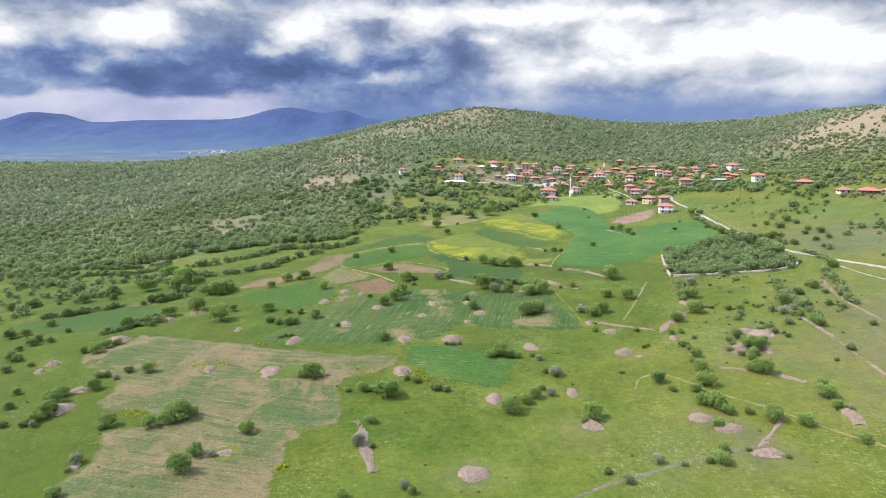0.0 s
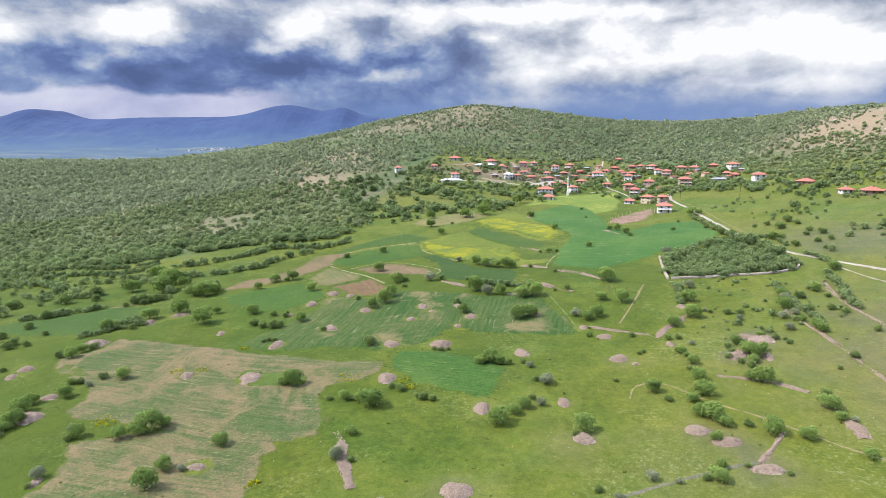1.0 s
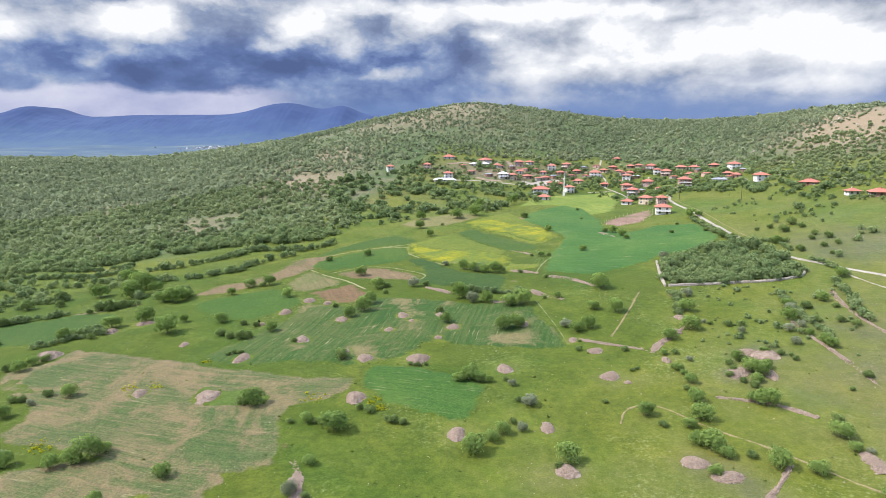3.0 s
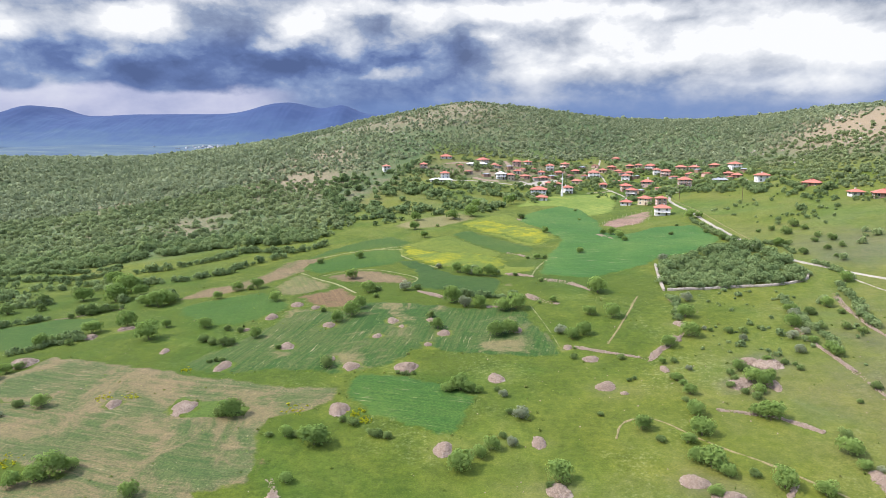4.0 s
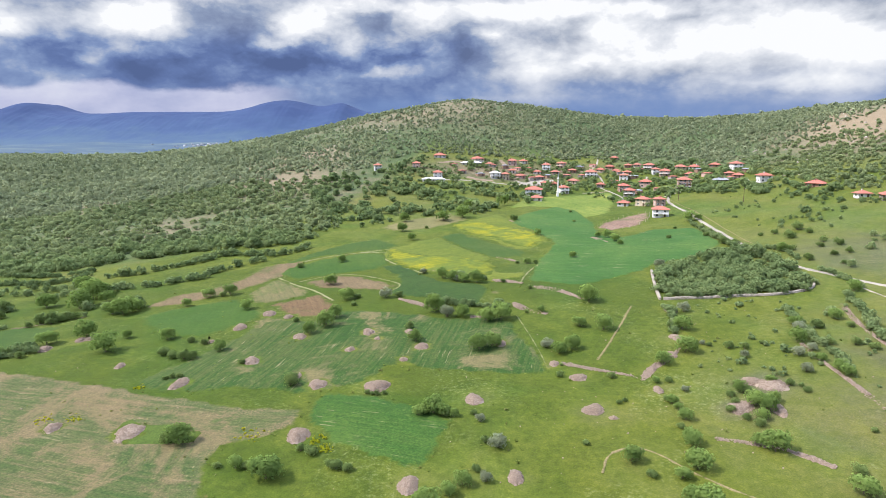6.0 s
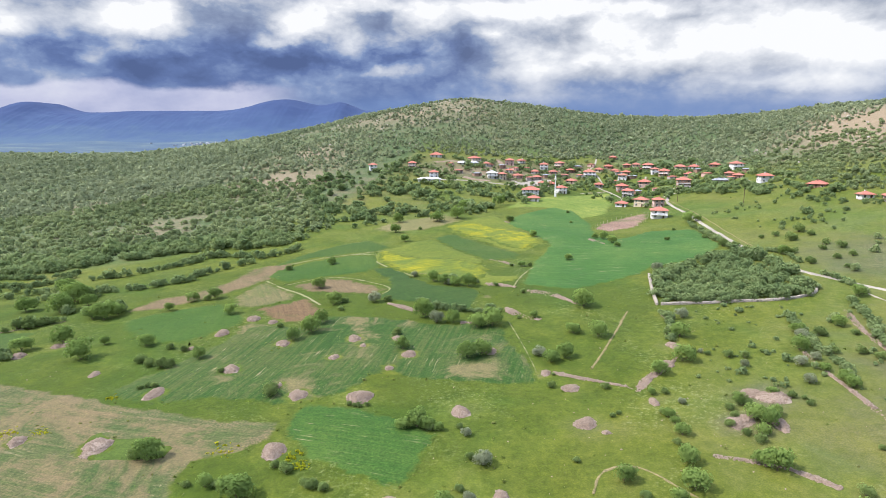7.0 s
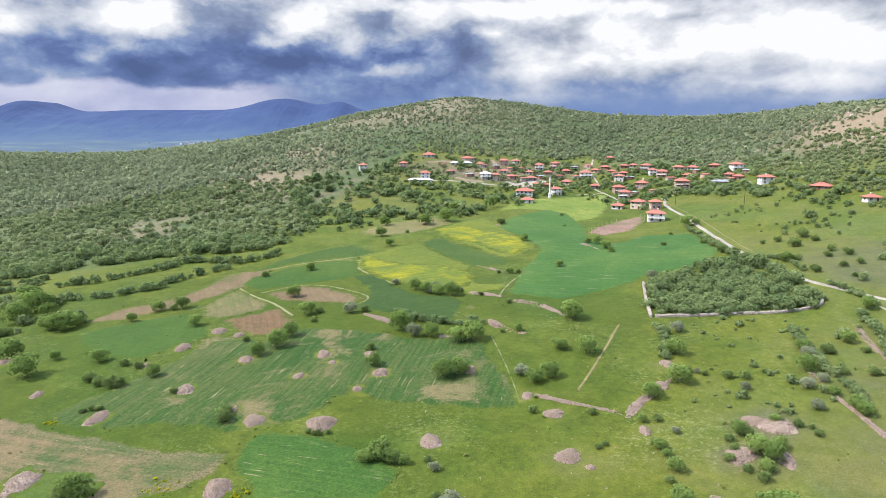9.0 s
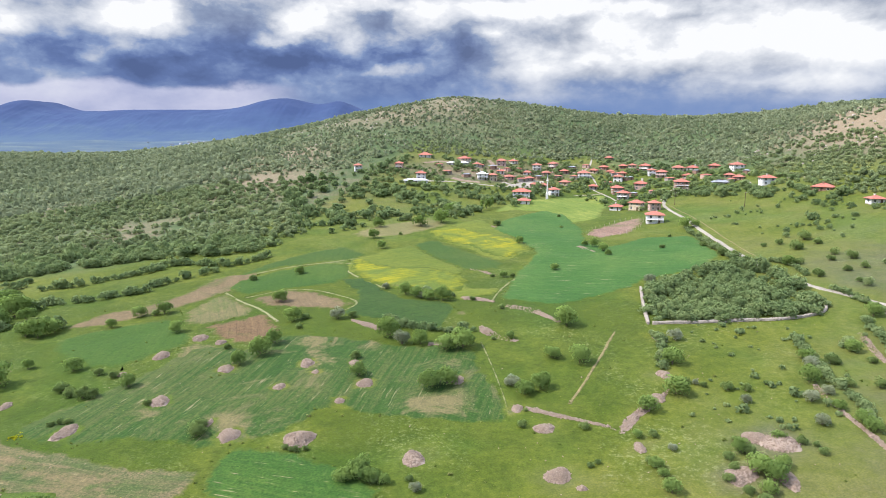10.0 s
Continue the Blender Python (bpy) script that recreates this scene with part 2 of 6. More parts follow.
# ---- the lie of the land ----
HILL_X, HILL_Y, HILL_WIDTH = -780 + 130.0 * np.arange(12), 60 + 145.0 * np.arange(8), 140.0
HILLS = np.array([
    [-13.8, -10.1, -7.7, -7.7, -7.4, -1.8, -5.9, -5.4, 5.8, 5.8, 6.8, 10.3],
    [-8.9, -6.1, -3.5, -2.1, -1.9, 2.0, 0.8, 1.0, 5.9, 5.7, 4.9, 11.9],
    [-4.0, -3.6, -3.3, -3.4, -4.5, -3.5, 2.2, 1.6, 7.6, 20.0, 12.3, 17.3],
    [-0.1, -3.0, -5.6, -7.3, -5.6, 1.7, 8.0, -5.5, 1.0, 32.3, 23.3, 21.1],
    [3.1, -1.5, -3.5, -1.2, 3.4, 11.1, 15.9, -4.7, -0.9, 30.7, 22.1, 14.1],
    [7.7, 4.0, 2.4, 4.6, 6.7, 12.0, 27.4, 21.2, 17.3, 21.3, 11.4, 12.1],
    [10.8, 9.4, 7.3, 7.1, 10.7, 15.1, 27.9, 29.1, 18.5, 8.9, 3.0, 8.1],
    [7.7, 7.8, 6.1, 6.8, 15.3, 17.5, 12.5, 10.2, 11.8, 12.0, 5.7, -0.2],
])


def height(x, y):
    """Height of the land at x, y (arrays or numbers)."""
    x, y = np.asarray(x, float), np.asarray(y, float)
    k = 1.3 / (2 * HILL_WIDTH**2)
    ex = np.exp(-k * (x[..., None] - HILL_X) ** 2)
    ey = np.exp(-k * (y[..., None] - HILL_Y) ** 2)
    z = 20.0 + np.einsum("...i,...j,ij->...", ey, ex, HILLS)
    z = z - 12.0 * np.exp(-((x - 455) ** 2 + (y - 585) ** 2) / (2 * 45.0**2)) + 2.5 * np.exp(-((x - 315) ** 2 + (y - 765) ** 2) / (2 * 60.0**2))
    z = z + 6.0 * np.exp(-((x - 48) ** 2 + (y - 822) ** 2) / (2 * 45.0**2))
    z = z + 0.20 * np.sin(x / 6.3 + 1.4 * np.sin(y / 9.0)) * np.sin(y / 7.1 + 0.9 * np.sin(x / 11.0)) + 0.3 * np.sin(x / 17.0 + y / 23.0)
    z = z + 11 * np.sin(x / 190 + 1.3 * np.sin(y / 310)) * np.sin(y / 230 + 0.8 * np.sin(x / 270)) * np.clip((y - 1450) / 500, 0, 1)
    return z + 0.0125 * np.clip(y - 1250, 0, None)


def sheet(name, xs, ys, fn):
    """A grid of quads over xs and ys at heights fn."""
    X, Y = np.meshgrid(xs, ys)
    co = np.stack([X, Y, fn(X, Y)], -1).reshape(-1, 3)
    nx, ny = len(xs), len(ys)
    i = (np.arange(ny - 1)[:, None] * nx + np.arange(nx - 1)).ravel()
    return mesh_of(name, co, np.stack([i, i + 1, i + nx + 1, i + nx], 1))


def mesh_of(name, co, quads, smooth=True, normals=None):
    me = bpy.data.meshes.new(name)
    co, quads = np.asarray(co, np.float32), np.asarray(quads, np.int32)
    k = quads.shape[1]
    me.vertices.add(len(co))
    me.vertices.foreach_set("co", co.ravel())
    me.loops.add(quads.size)
    me.loops.foreach_set("vertex_index", quads.ravel())
    me.polygons.add(len(quads))
    me.polygons.foreach_set("loop_start", np.arange(0, quads.size, k, dtype=np.int32))
    me.update(calc_edges=True)
    if smooth:
        me.polygons.foreach_set("use_smooth", np.ones(len(quads), bool))
    if normals is not None:
        me.attributes.new("custom_normal", "FLOAT_VECTOR", "POINT").data.foreach_set("vector", np.asarray(normals, np.float32).ravel())
    return me


xs = np.concatenate([np.linspace(-3600, -700, 40)[:-1], np.linspace(-700, 520, 205), np.linspace(520, 3600, 40)[1:]])
ys = np.concatenate([np.linspace(-600, 60, 20)[:-1], np.linspace(60, 400, 105), np.linspace(400, 1300, 120)[1:], np.linspace(1300, 4960, 60)[1:]])
# dry or stony stretches: x, y, half widths, how dry
DRY = [
    (-10, 770, 110, 70, 0.62), (60, 830, 60, 25, 0.4), (325, 510, 50, 70, 0.50), (352, 545, 30, 40, 0.5), (-190, 470, 170, 110, 0.2), (-330, 640, 220, 170, 0.2), (110, 720, 220, 110, 0.05), (-95, 165, 75, 75, -0.2), (-140, 290, 90, 40, -0.08), (-65, 515, 70, 55, 0.2), (205, 370, 60, 70, 0.12),
    (115, 160, 45, 42, 0.14), (112, 218, 42, 38, -0.09), (62, 118, 50, 16, 0.14), (100, 592, 60, 26, 0.30), (-140, 620, 70, 40, 0.32), (150, 690, 200, 60, 0.05), (-15, 215, 35, 20, 0.1), (185, 272, 24, 45, 0.30), (160, 300, 14, 60, 0.10), (130, 200, 60, 60, 0.10), (350, 560, 70, 60, 0.45), (150, 192, 36, 42, 0.14), (112, 150, 40, 25, 0.10), (130, 620, 110, 22, 0.2), (40, 140, 60, 40, 0.06), (55, 578, 60, 24, 0.48), (312, 470, 45, 60, 0.45), (-108, 548, 45, 35, 0.5), (-93, 640, 32, 40, 0.5), (-167, 432, 26, 16, 0.5), (-160, 468, 30, 14, 0.4), (-268, 566, 40, 20, 0.4), (0, 275, 120, 55, -0.10),
]


# heaps of cleared stones: x, y, width, depth
ROUND = [(-50.6, 173.1, 6.6, 12.6), (-69.5, 176.0, 4.0, 7.2), (-12.0, 169.2, 5.8, 8.2), (12.9, 150.4, 4.6, 8.1), (5.9, 118.6, 7.0, 8.1), (33.1, 151.9, 3.2, 8.3), (34.2, 135.0, 5.0, 6.8), (2.7, 191.3, 6.9, 9.3), (-12.6, 193.9, 5.1, 8.4), (-49.4, 197.4, 4.8, 10.0), (-98.9, 152.2, 6.7, 9.2), (-101.4, 164.3, 5.3, 4.3), (-121.1, 184.8, 5.6, 5.4), (-121.9, 179.2, 3.4, 5.2)] + [(-40.8, 251.7, 4.8, 7.5), (-33.3, 247.6, 3.3, 5.8), (-46.7, 238.5, 4.9, 8.0), (-24.8, 227.6, 4.6, 7.1), (-34.4, 209.9, 5.2, 7.9), (-4.0, 230.3, 4.3, 8.5), (-0.7, 224.6, 2.1, 5.1), (-7.7, 215.8, 3.3, 5.2), (8.8, 229.3, 2.9, 7.2), (13.1, 217.2, 4.4, 7.4), (8.3, 208.1, 2.6, 4.3), (35.8, 216.7, 3.7, 9.5), (26.7, 183.7, 4.7, 7.7), (48.4, 201.1, 1.8, 4.8), (53.4, 192.8, 4.7, 5.0), (53.4, 176.6, 5.8, 6.0), (-94.7, 235.8, 4.1, 4.1), (-52.1, 227.2, 2.5, 3.6)]
ROUND2 = [(91.2, 234.8, 4.0, 10.4), (84.9, 212.7, 3.5, 6.2), (80.0, 201.9, 3.0, 5.3), (72.3, 194.6, 2.6, 3.5), (70.5, 183.9, 2.4, 6.3), (96.3, 181.9, 7.7, 8.9), (86.1, 173.6, 4.2, 6.2), (92.3, 171.0, 3.5, 9.1), (48.9, 201.7, 2.3, 5.9), (13.1, 216.5, 1.4, 2.2), (57.0, 172.7, 2.0, 2.0), (-18.7, 199.1, 2.0, 4.2)] + [(-48.3, 128.3, 4.5, 4.0), (-79.5, 123.9, 2.4, 6.3), (-111.2, 205.0, 7.7, 11.4), (-72.1, 211.3, 2.8, 5.8), (-96.8, 235.2, 4.4, 5.3), (-103.7, 227.3, 4.7, 6.8), (59.7, 136.3, 6.0, 6.0), (63.9, 130.9, 7.1, 5.1), (67.3, 120.4, 7.7, 4.5), (92.8, 184.2, 5.2, 5.8), (84.2, 172.9, 4.3, 6.7)]


def dryness(x, y):
    z = np.full(np.shape(x), 0.07)
    for cx, cy, sx, sy, a in DRY:
        z = z + a * np.exp(-(((x - cx) / sx) ** 2 + ((y - cy) / sy) ** 2))
    for cx, cy, w, d in ROUND + ROUND2:
        z = z + 0.24 * np.exp(-(((x - cx) ** 2 + (y - cy) ** 2) / (0.55 * w + 1.2) ** 2))
    return z


def mark(me, edge=None):
    """Store the land's dryness (and the distance from a field's edge) on a mesh."""
    co = np.empty(len(me.vertices) * 3, np.float32)
    me.vertices.foreach_get("co", co)
    x, y = co[0::3], co[1::3]
    me.attributes.new("dry", "FLOAT", "POINT").data.foreach_set("value", dryness(x, y).astype(np.float32))
    # share of the painted valley haze, growing with distance
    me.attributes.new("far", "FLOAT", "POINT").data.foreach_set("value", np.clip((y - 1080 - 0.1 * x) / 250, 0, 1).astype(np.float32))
    foot = np.minimum(345 + 0.012 * np.clip(x + 150, 0, None) ** 2, 640) - 1.7 * np.clip(x - 165, 0, None)
    stony = np.exp(-(((x - 330) / 50) ** 2 + ((y - 515) / 60) ** 2))
    me.attributes.new("scrub", "FLOAT", "POINT").data.foreach_set("value", (np.clip((y - foot) / 40, 0, 0.85) * (1 - 0.3 * stony)).astype(np.float32))
    if edge is not None:
        me.attributes.new("edge", "FLOAT", "POINT").data.foreach_set("value", edge(x, y).astype(np.float32))


m, n = material("meadow")
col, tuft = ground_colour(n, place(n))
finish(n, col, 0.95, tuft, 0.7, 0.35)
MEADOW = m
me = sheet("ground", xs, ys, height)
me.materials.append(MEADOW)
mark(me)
ground = tagged(new("ground", me), "rolling grassland of green meadow and dry pasture", "ground", kind="structure")

# ---- far mountains ----


def range_height(x, y):
    px = 784 + x / 4450 * 1120
    top = 48 + 15 * np.exp(-((px - 75) / 38) ** 2) + 20 * np.exp(-((px - 515) / 62) ** 2) + 13 * np.exp(-((px - 612) / 28) ** 2) - 3 * np.exp(-((px - 180) / 60) ** 2) - 22 / (1 + np.exp(-(px - 705) / 14)) + 18 * np.exp(-((px - 790) / 40) ** 2)
    rise = np.clip((y - 3500) / 950, 0, 1)
    rise = rise * rise * (3 - 2 * rise)
    rough = np.array([noise.fractal(Vector((a * 0.0045, c * 0.006, 3.0)), 0.9, 2.1, 6) for a, c in zip(x.ravel(), y.ravel())]).reshape(x.shape) * 17
    fade = np.clip((4450 - y) / 500, 0, 1)
    rough = rough + 2.0 * np.sin(0.11 * x + 3 * np.sin(0.037 * x))
    return 55 + (25 + top * 3.97) * rise + rough * rise * (0.10 + fade) - 12


m, n = material("hazed_forest")
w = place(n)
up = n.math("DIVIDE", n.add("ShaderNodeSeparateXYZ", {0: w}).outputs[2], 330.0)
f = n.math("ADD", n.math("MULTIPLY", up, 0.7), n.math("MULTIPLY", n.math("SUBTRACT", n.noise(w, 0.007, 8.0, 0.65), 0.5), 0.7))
# blue of distance haze put into the forest colour, paler towards the foot
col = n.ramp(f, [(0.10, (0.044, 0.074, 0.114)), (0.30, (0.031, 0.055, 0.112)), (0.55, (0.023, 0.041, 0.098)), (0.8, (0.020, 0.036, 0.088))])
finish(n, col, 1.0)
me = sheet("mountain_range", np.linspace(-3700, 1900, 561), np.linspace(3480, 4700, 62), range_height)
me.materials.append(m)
tagged(new("mountain_range", me), "distant forested mountain range, blue with painted haze, under storm clouds", "mountains", kind="structure")

# ---- fields ----


def inside(poly, x, y):
    px, py = np.array(poly, float).T
    qx, qy = np.roll(px, -1), np.roll(py, -1)
    x, y = np.asarray(x)[..., None], np.asarray(y)[..., None]
    cross = ((py > y) != (qy > y)) & (x < (qx - px) * (y - py) / (qy - py + 1e-12) + px)
    return cross.sum(-1) % 2 == 1


def smooth_ring(poly, step=2.5, jitter=0.5, seed=0):
    """The outline of a field, rounded and made uneven."""
    rng = np.random.default_rng(seed)
    p = np.array(poly, float)
    q = np.roll(p, -1, 0)
    p = np.stack([0.94 * p + 0.06 * q, 0.06 * p + 0.94 * q], 1).reshape(-1, 2)
    q = np.roll(p, -1, 0)
    out = []
    for a, b in zip(p, q):
        k = max(1, int(np.hypot(*(b - a)) / step))
        out += [a + (b - a) * i / k for i in range(k)]
    return np.array(out) + rng.normal(0, jitter, (len(out), 2))


def drape(name, ring, lift, cell=3.0):
    """A sheet inside ring that follows the land, lift metres above it, thinning out at its rim."""
    bm = bmesh.new()
    vs = [bm.verts.new((x, y, 0)) for x, y in ring]
    face = bm.faces.new(vs)
    lo, hi = ring.min(0), ring.max(0)
    for axis in (0, 1):
        for c in np.arange(lo[axis] + cell, hi[axis], cell):
            co, no = [0, 0, 0], [0, 0, 0]
            co[axis], no[axis] = c, 1
            bmesh.ops.bisect_plane(bm, geom=bm.verts[:] + bm.edges[:] + bm.faces[:], plane_co=co, plane_no=no)
    rim = {v for e in bm.edges if e.is_boundary for v in e.verts}
    top = np.array([v.co[:2] for v in bm.verts])
    z = height(top[:, 0], top[:, 1]) + lift
    for v, h in zip(bm.verts, z):
        v.co.z = h - (lift + 0.02 if v in rim else 0)
    bmesh.ops.recalc_face_normals(bm, faces=bm.faces)
    for fc in bm.faces:
        fc.smooth = True
        if fc.normal.z < 0:
            fc.normal_flip()
    me = bpy.data.meshes.new(name)
    bm.to_mesh(me)
    bm.free()
    return me


FIELD_RINGS = []


def field(name, poly, mat, label, lift=0.3, seed=0):
    ring = smooth_ring(poly, seed=seed)
    FIELD_RINGS.append(ring)
    me = drape(name, ring, 0.06 + 0.4 * lift)
    me.materials.append(mat)
    a, c = ring, np.roll(ring, -1, 0)

    def edge(x, y):
        p = np.stack([x, y], -1)[:, None]
        u = np.clip(((p - a) * (c - a)).sum(-1) / ((c - a) ** 2).sum(-1), 0, 1)[..., None]
        far = np.linalg.norm(p - a - u * (c - a), axis=-1).min(1)
        for hx, hy, w, d in ROUND + ROUND2:
            far = np.minimum(far, np.hypot(x - hx, y - hy) - 0.45 * w - 0.3)
        return far

    mark(me, edge)
    return tagged(new(name, me), label, "field", kind="structure")


GREEN_A = earth_like("wheat_green", (0.020, 0.058, 0.010), (0.028, 0.076, 0.013), (0.056, 0.100, 0.020), rows_dir=72, rows_gap=0.9, rows_dark=0.5, flecks=0.35, gaps=0.9)
GREEN_Y = earth_like("wheat_young", (0.016, 0.045, 0.0063), (0.022, 0.060, 0.0081), (0.040, 0.078, 0.0117), rows_dir=72, rows_gap=1.0, rows_dark=0.5, flecks=0.2, gaps=0.95)
GREEN_B = earth_like("wheat_thin", (0.015, 0.040, 0.0054), (0.021, 0.052, 0.0072), (0.050, 0.066, 0.0162), rows_dir=-14, rows_gap=1.1, rows_dark=0.8, blotch=((0.132, 0.106, 0.050), 0.52, 0.75), flecks=0.7, gaps=0.8)
GREEN_C = earth_like("wheat_blue", (0.020, 0.047, 0.0072), (0.027, 0.057, 0.0081), (0.043, 0.068, 0.0108), rows_dir=10, rows_gap=0.9, rows_dark=0.35, fray=2.6)
GREEN_D = earth_like("wheat_deep", (0.016, 0.036, 0.006), (0.021, 0.047, 0.008), (0.036, 0.060, 0.010), rows_dir=110, rows_gap=0.8, rows_dark=0.4, fray=1.2)
STUBBLE = earth_like("stubble", (0.029, 0.055, 0.013), (0.047, 0.066, 0.019), (0.102, 0.085, 0.040), rows_dir=76, rows_gap=1.5, rows_dark=0.75, blotch=((0.140, 0.100, 0.054), 0.46, 0.6), flecks=0.8, headland=(0.132, 0.098, 0.056), gaps=0.75)
PLOUGH = earth_like("plough", (0.066, 0.043, 0.020), (0.095, 0.061, 0.030), (0.125, 0.085, 0.041), rows_dir=20, rows_gap=1.0, rows_dark=0.6, blotch=((0.064, 0.074, 0.018), 0.56, 0.5), fray=3.0)
TAN = earth_like("fallow", (0.053, 0.069, 0.018), (0.085, 0.083, 0.032), (0.120, 0.099, 0.045), rows_dir=20, rows_gap=1.6, rows_dark=0.9, blotch=((0.051, 0.078, 0.015), 0.52, 0.5), fray=3.5, gaps=0.5)
DRY_GRASS = earth_like("dry_grass", (0.072, 0.084, 0.024), (0.098, 0.096, 0.034), (0.135, 0.118, 0.050), fray=4.0)
LUSH = earth_like("lush_grass", (0.036, 0.065, 0.009), (0.049, 0.077, 0.012), (0.066, 0.086, 0.016), flecks=0.2)
MUSTARD = earth_like("mustard", (0.046, 0.074, 0.010), (0.067, 0.091, 0.011), (0.098, 0.114, 0.014), rows_dir=115, rows_gap=1.6, rows_dark=0.6, blotch=((0.13, 0.135, 0.012), 0.60, 0.3), flecks=0.15)
BLOOM = earth_like("mustard_bloom", (0.058, 0.088, 0.011), (0.104, 0.120, 0.009), (0.215, 0.192, 0.006), rows_dir=115, rows_gap=1.8, rows_dark=0.7, blotch=((0.062, 0.092, 0.014), 0.47, 0.85), flecks=0.0, fray=4.5)
LIME = earth_like("lime_meadow", (0.054, 0.092, 0.012), (0.082, 0.120, 0.018), (0.125, 0.150, 0.030), rows_dir=20, rows_gap=2.5, rows_dark=0.7, flecks=0.3, blotch=((0.19, 0.20, 0.04), 0.52, 0.5), fray=3.0)
BROWN = earth_like("brown_fallow", (0.072, 0.056, 0.028), (0.100, 0.074, 0.038), (0.132, 0.098, 0.052), rows_dir=20, rows_gap=1.3, rows_dark=0.5, blotch=((0.056, 0.070, 0.018), 0.49, 0.65), fray=3.0)
GREEN_E = earth_like("barley", (0.019, 0.048, 0.0063), (0.026, 0.060, 0.0072), (0.042, 0.074, 0.0108), rows_dir=10, rows_gap=0.9, rows_dark=0.3, flecks=0.1, fray=2.6)
GRAVEL = earth_like("gravel", (0.160, 0.142, 0.112), (0.208, 0.186, 0.150), (0.262, 0.240, 0.200), 0.5, fray=0.35)
GARDEN = earth_like("garden_soil", (0.105, 0.068, 0.046), (0.150, 0.096, 0.070), (0.190, 0.130, 0.095), rows_dir=20, rows_gap=1.8, rows_dark=0.7, blotch=((0.070, 0.085, 0.026), 0.55, 0.6), fray=3.0)

field("stubble_field", [(-106.6, 210.8), (-79.1, 202.3), (-50.9, 191.4), (-29.3, 183.9), (-13.1, 180.7), (-13.4, 174.6), (-18.9, 168.9), (-28.0, 166.6), (-27.8, 160.2), (-24.4, 144.2), (-25.4, 139.6), (-32.9, 138.2), (-34.4, 131.6), (-34.5, 119.8), (-33.1, 105.8), (-77.2, 106.9), (-79.3, 117.1), (-78.1, 124.1), (-78.6, 128.9), (-82.0, 140.3), (-73.2, 142.2), (-62.3, 144.0), (-78.9, 149.8), (-87.4, 150.9), (-93.5, 155.0), (-91.2, 161.2), (-92.8, 169.1), (-102.4, 174.4), (-112.2, 182.7), (-116.3, 192.2), (-108.2, 200.1)], STUBBLE, "sparse stubble field of pale earth and thin green", 0.10, 1)
field("wheat_field", [(-12.6, 184.5), (-10.5, 189.5), (2.9, 186.7), (21.5, 175.9), (19.7, 166.0), (15.7, 154.6), (9.0, 157.3), (0.5, 162.6), (-5.5, 167.4), (-11.7, 175.9)], GREEN_Y, "dense dark green wheat field with drill rows", 0.35, 2)
field("wheat_field", [(-63.9, 199.8), (-55.7, 209.8), (-46.6, 226.6), (-37.7, 247.0), (-24.9, 241.9), (-15.2, 253.1), (0.9, 250.9), (20.6, 241.1), (39.1, 238.4), (42.2, 226.0), (46.7, 200.2), (45.8, 195.1), (27.6, 198.7), (4.4, 204.6), (-0.6, 193.7), (-14.3, 188.8), (-34.4, 193.4), (-49.7, 191.2)], GREEN_B, "thin green wheat in rows among stone heaps", 0.16, 3)
field("wheat_field", [(-87.9, 255.8), (-79.3, 262.4), (-67.1, 269.1), (-56.8, 271.3), (-49.2, 259.6), (-41.6, 251.6), (-45.5, 240.8), (-46.5, 236.0), (-52.7, 235.7), (-53.6, 229.8), (-62.8, 232.6), (-73.0, 238.1), (-82.7, 246.0)], GREEN_E, "even green barley field on a slope", 0.3, 4)
field("wheat_field", [(-159.0, 222.9), (-168.5, 235.4), (-157.6, 237.7), (-148.1, 242.6), (-137.2, 245.9), (-127.3, 252.0), (-114.0, 252.0), (-109.0, 240.1), (-111.7, 228.7), (-116.5, 221.1), (-122.4, 214.8), (-133.6, 214.4)], GREEN_C, "bluish green cereal field beside a hedge", 0.3, 5)
field("ploughed_field", [(-44.0, 261.8), (-36.0, 268.8), (-27.9, 274.7), (-16.6, 258.6), (-19.8, 252.3), (-23.2, 243.7), (-33.1, 248.6)], PLOUGH, "bare reddish brown ploughed field", 0.12, 6)
field("fallow_field", [(-53.5, 297.9), (-49.4, 301.3), (-38.0, 288.0), (-29.2, 275.9), (-37.0, 269.5), (-44.4, 263.0), (-52.7, 265.5), (-57.0, 280.0)], TAN, "fallow field of tan soil and weeds", 0.08, 7)
field("fallow_strip", [(-91.9, 265.7), (-88.6, 282.2), (-76.3, 286.8), (-68.3, 300.3), (-62.2, 327.9), (-47.5, 335.1), (-43.9, 316.5), (-51.9, 298.1), (-59.5, 285.6), (-69.0, 274.6), (-79.0, 267.9)], BROWN, "bare tan strip beside a hedge", 0.1, 8)
field("fallow_field", [(-38.2, 293.0), (-27.9, 301.6), (-15.3, 297.6), (-0.7, 284.7), (1.8, 281.1), (-3.0, 274.7), (-14.5, 279.2), (-27.5, 280.4)], BROWN, "bare brownish patch with thin grass", 0.12, 9)
field("wheat_field", [(-53.0, 308.6), (-50.7, 322.3), (-36.2, 334.5), (-18.8, 339.4), (-8.2, 334.9), (-4.3, 316.0), (-8.4, 306.8), (-25.0, 303.0), (-35.6, 302.1), (-41.2, 295.7)], GREEN_E, "deep green wheat field by the track", 0.3, 10)
field("wheat_field", [(-55.9, 327.5), (-46.2, 348.4), (-28.8, 364.3), (-16.5, 371.9), (-3.4, 355.4), (-8.9, 342.4), (-20.0, 342.5), (-37.5, 338.7), (-51.2, 326.9)], GREEN_C, "pale bluish green cereal field", 0.25, 11)
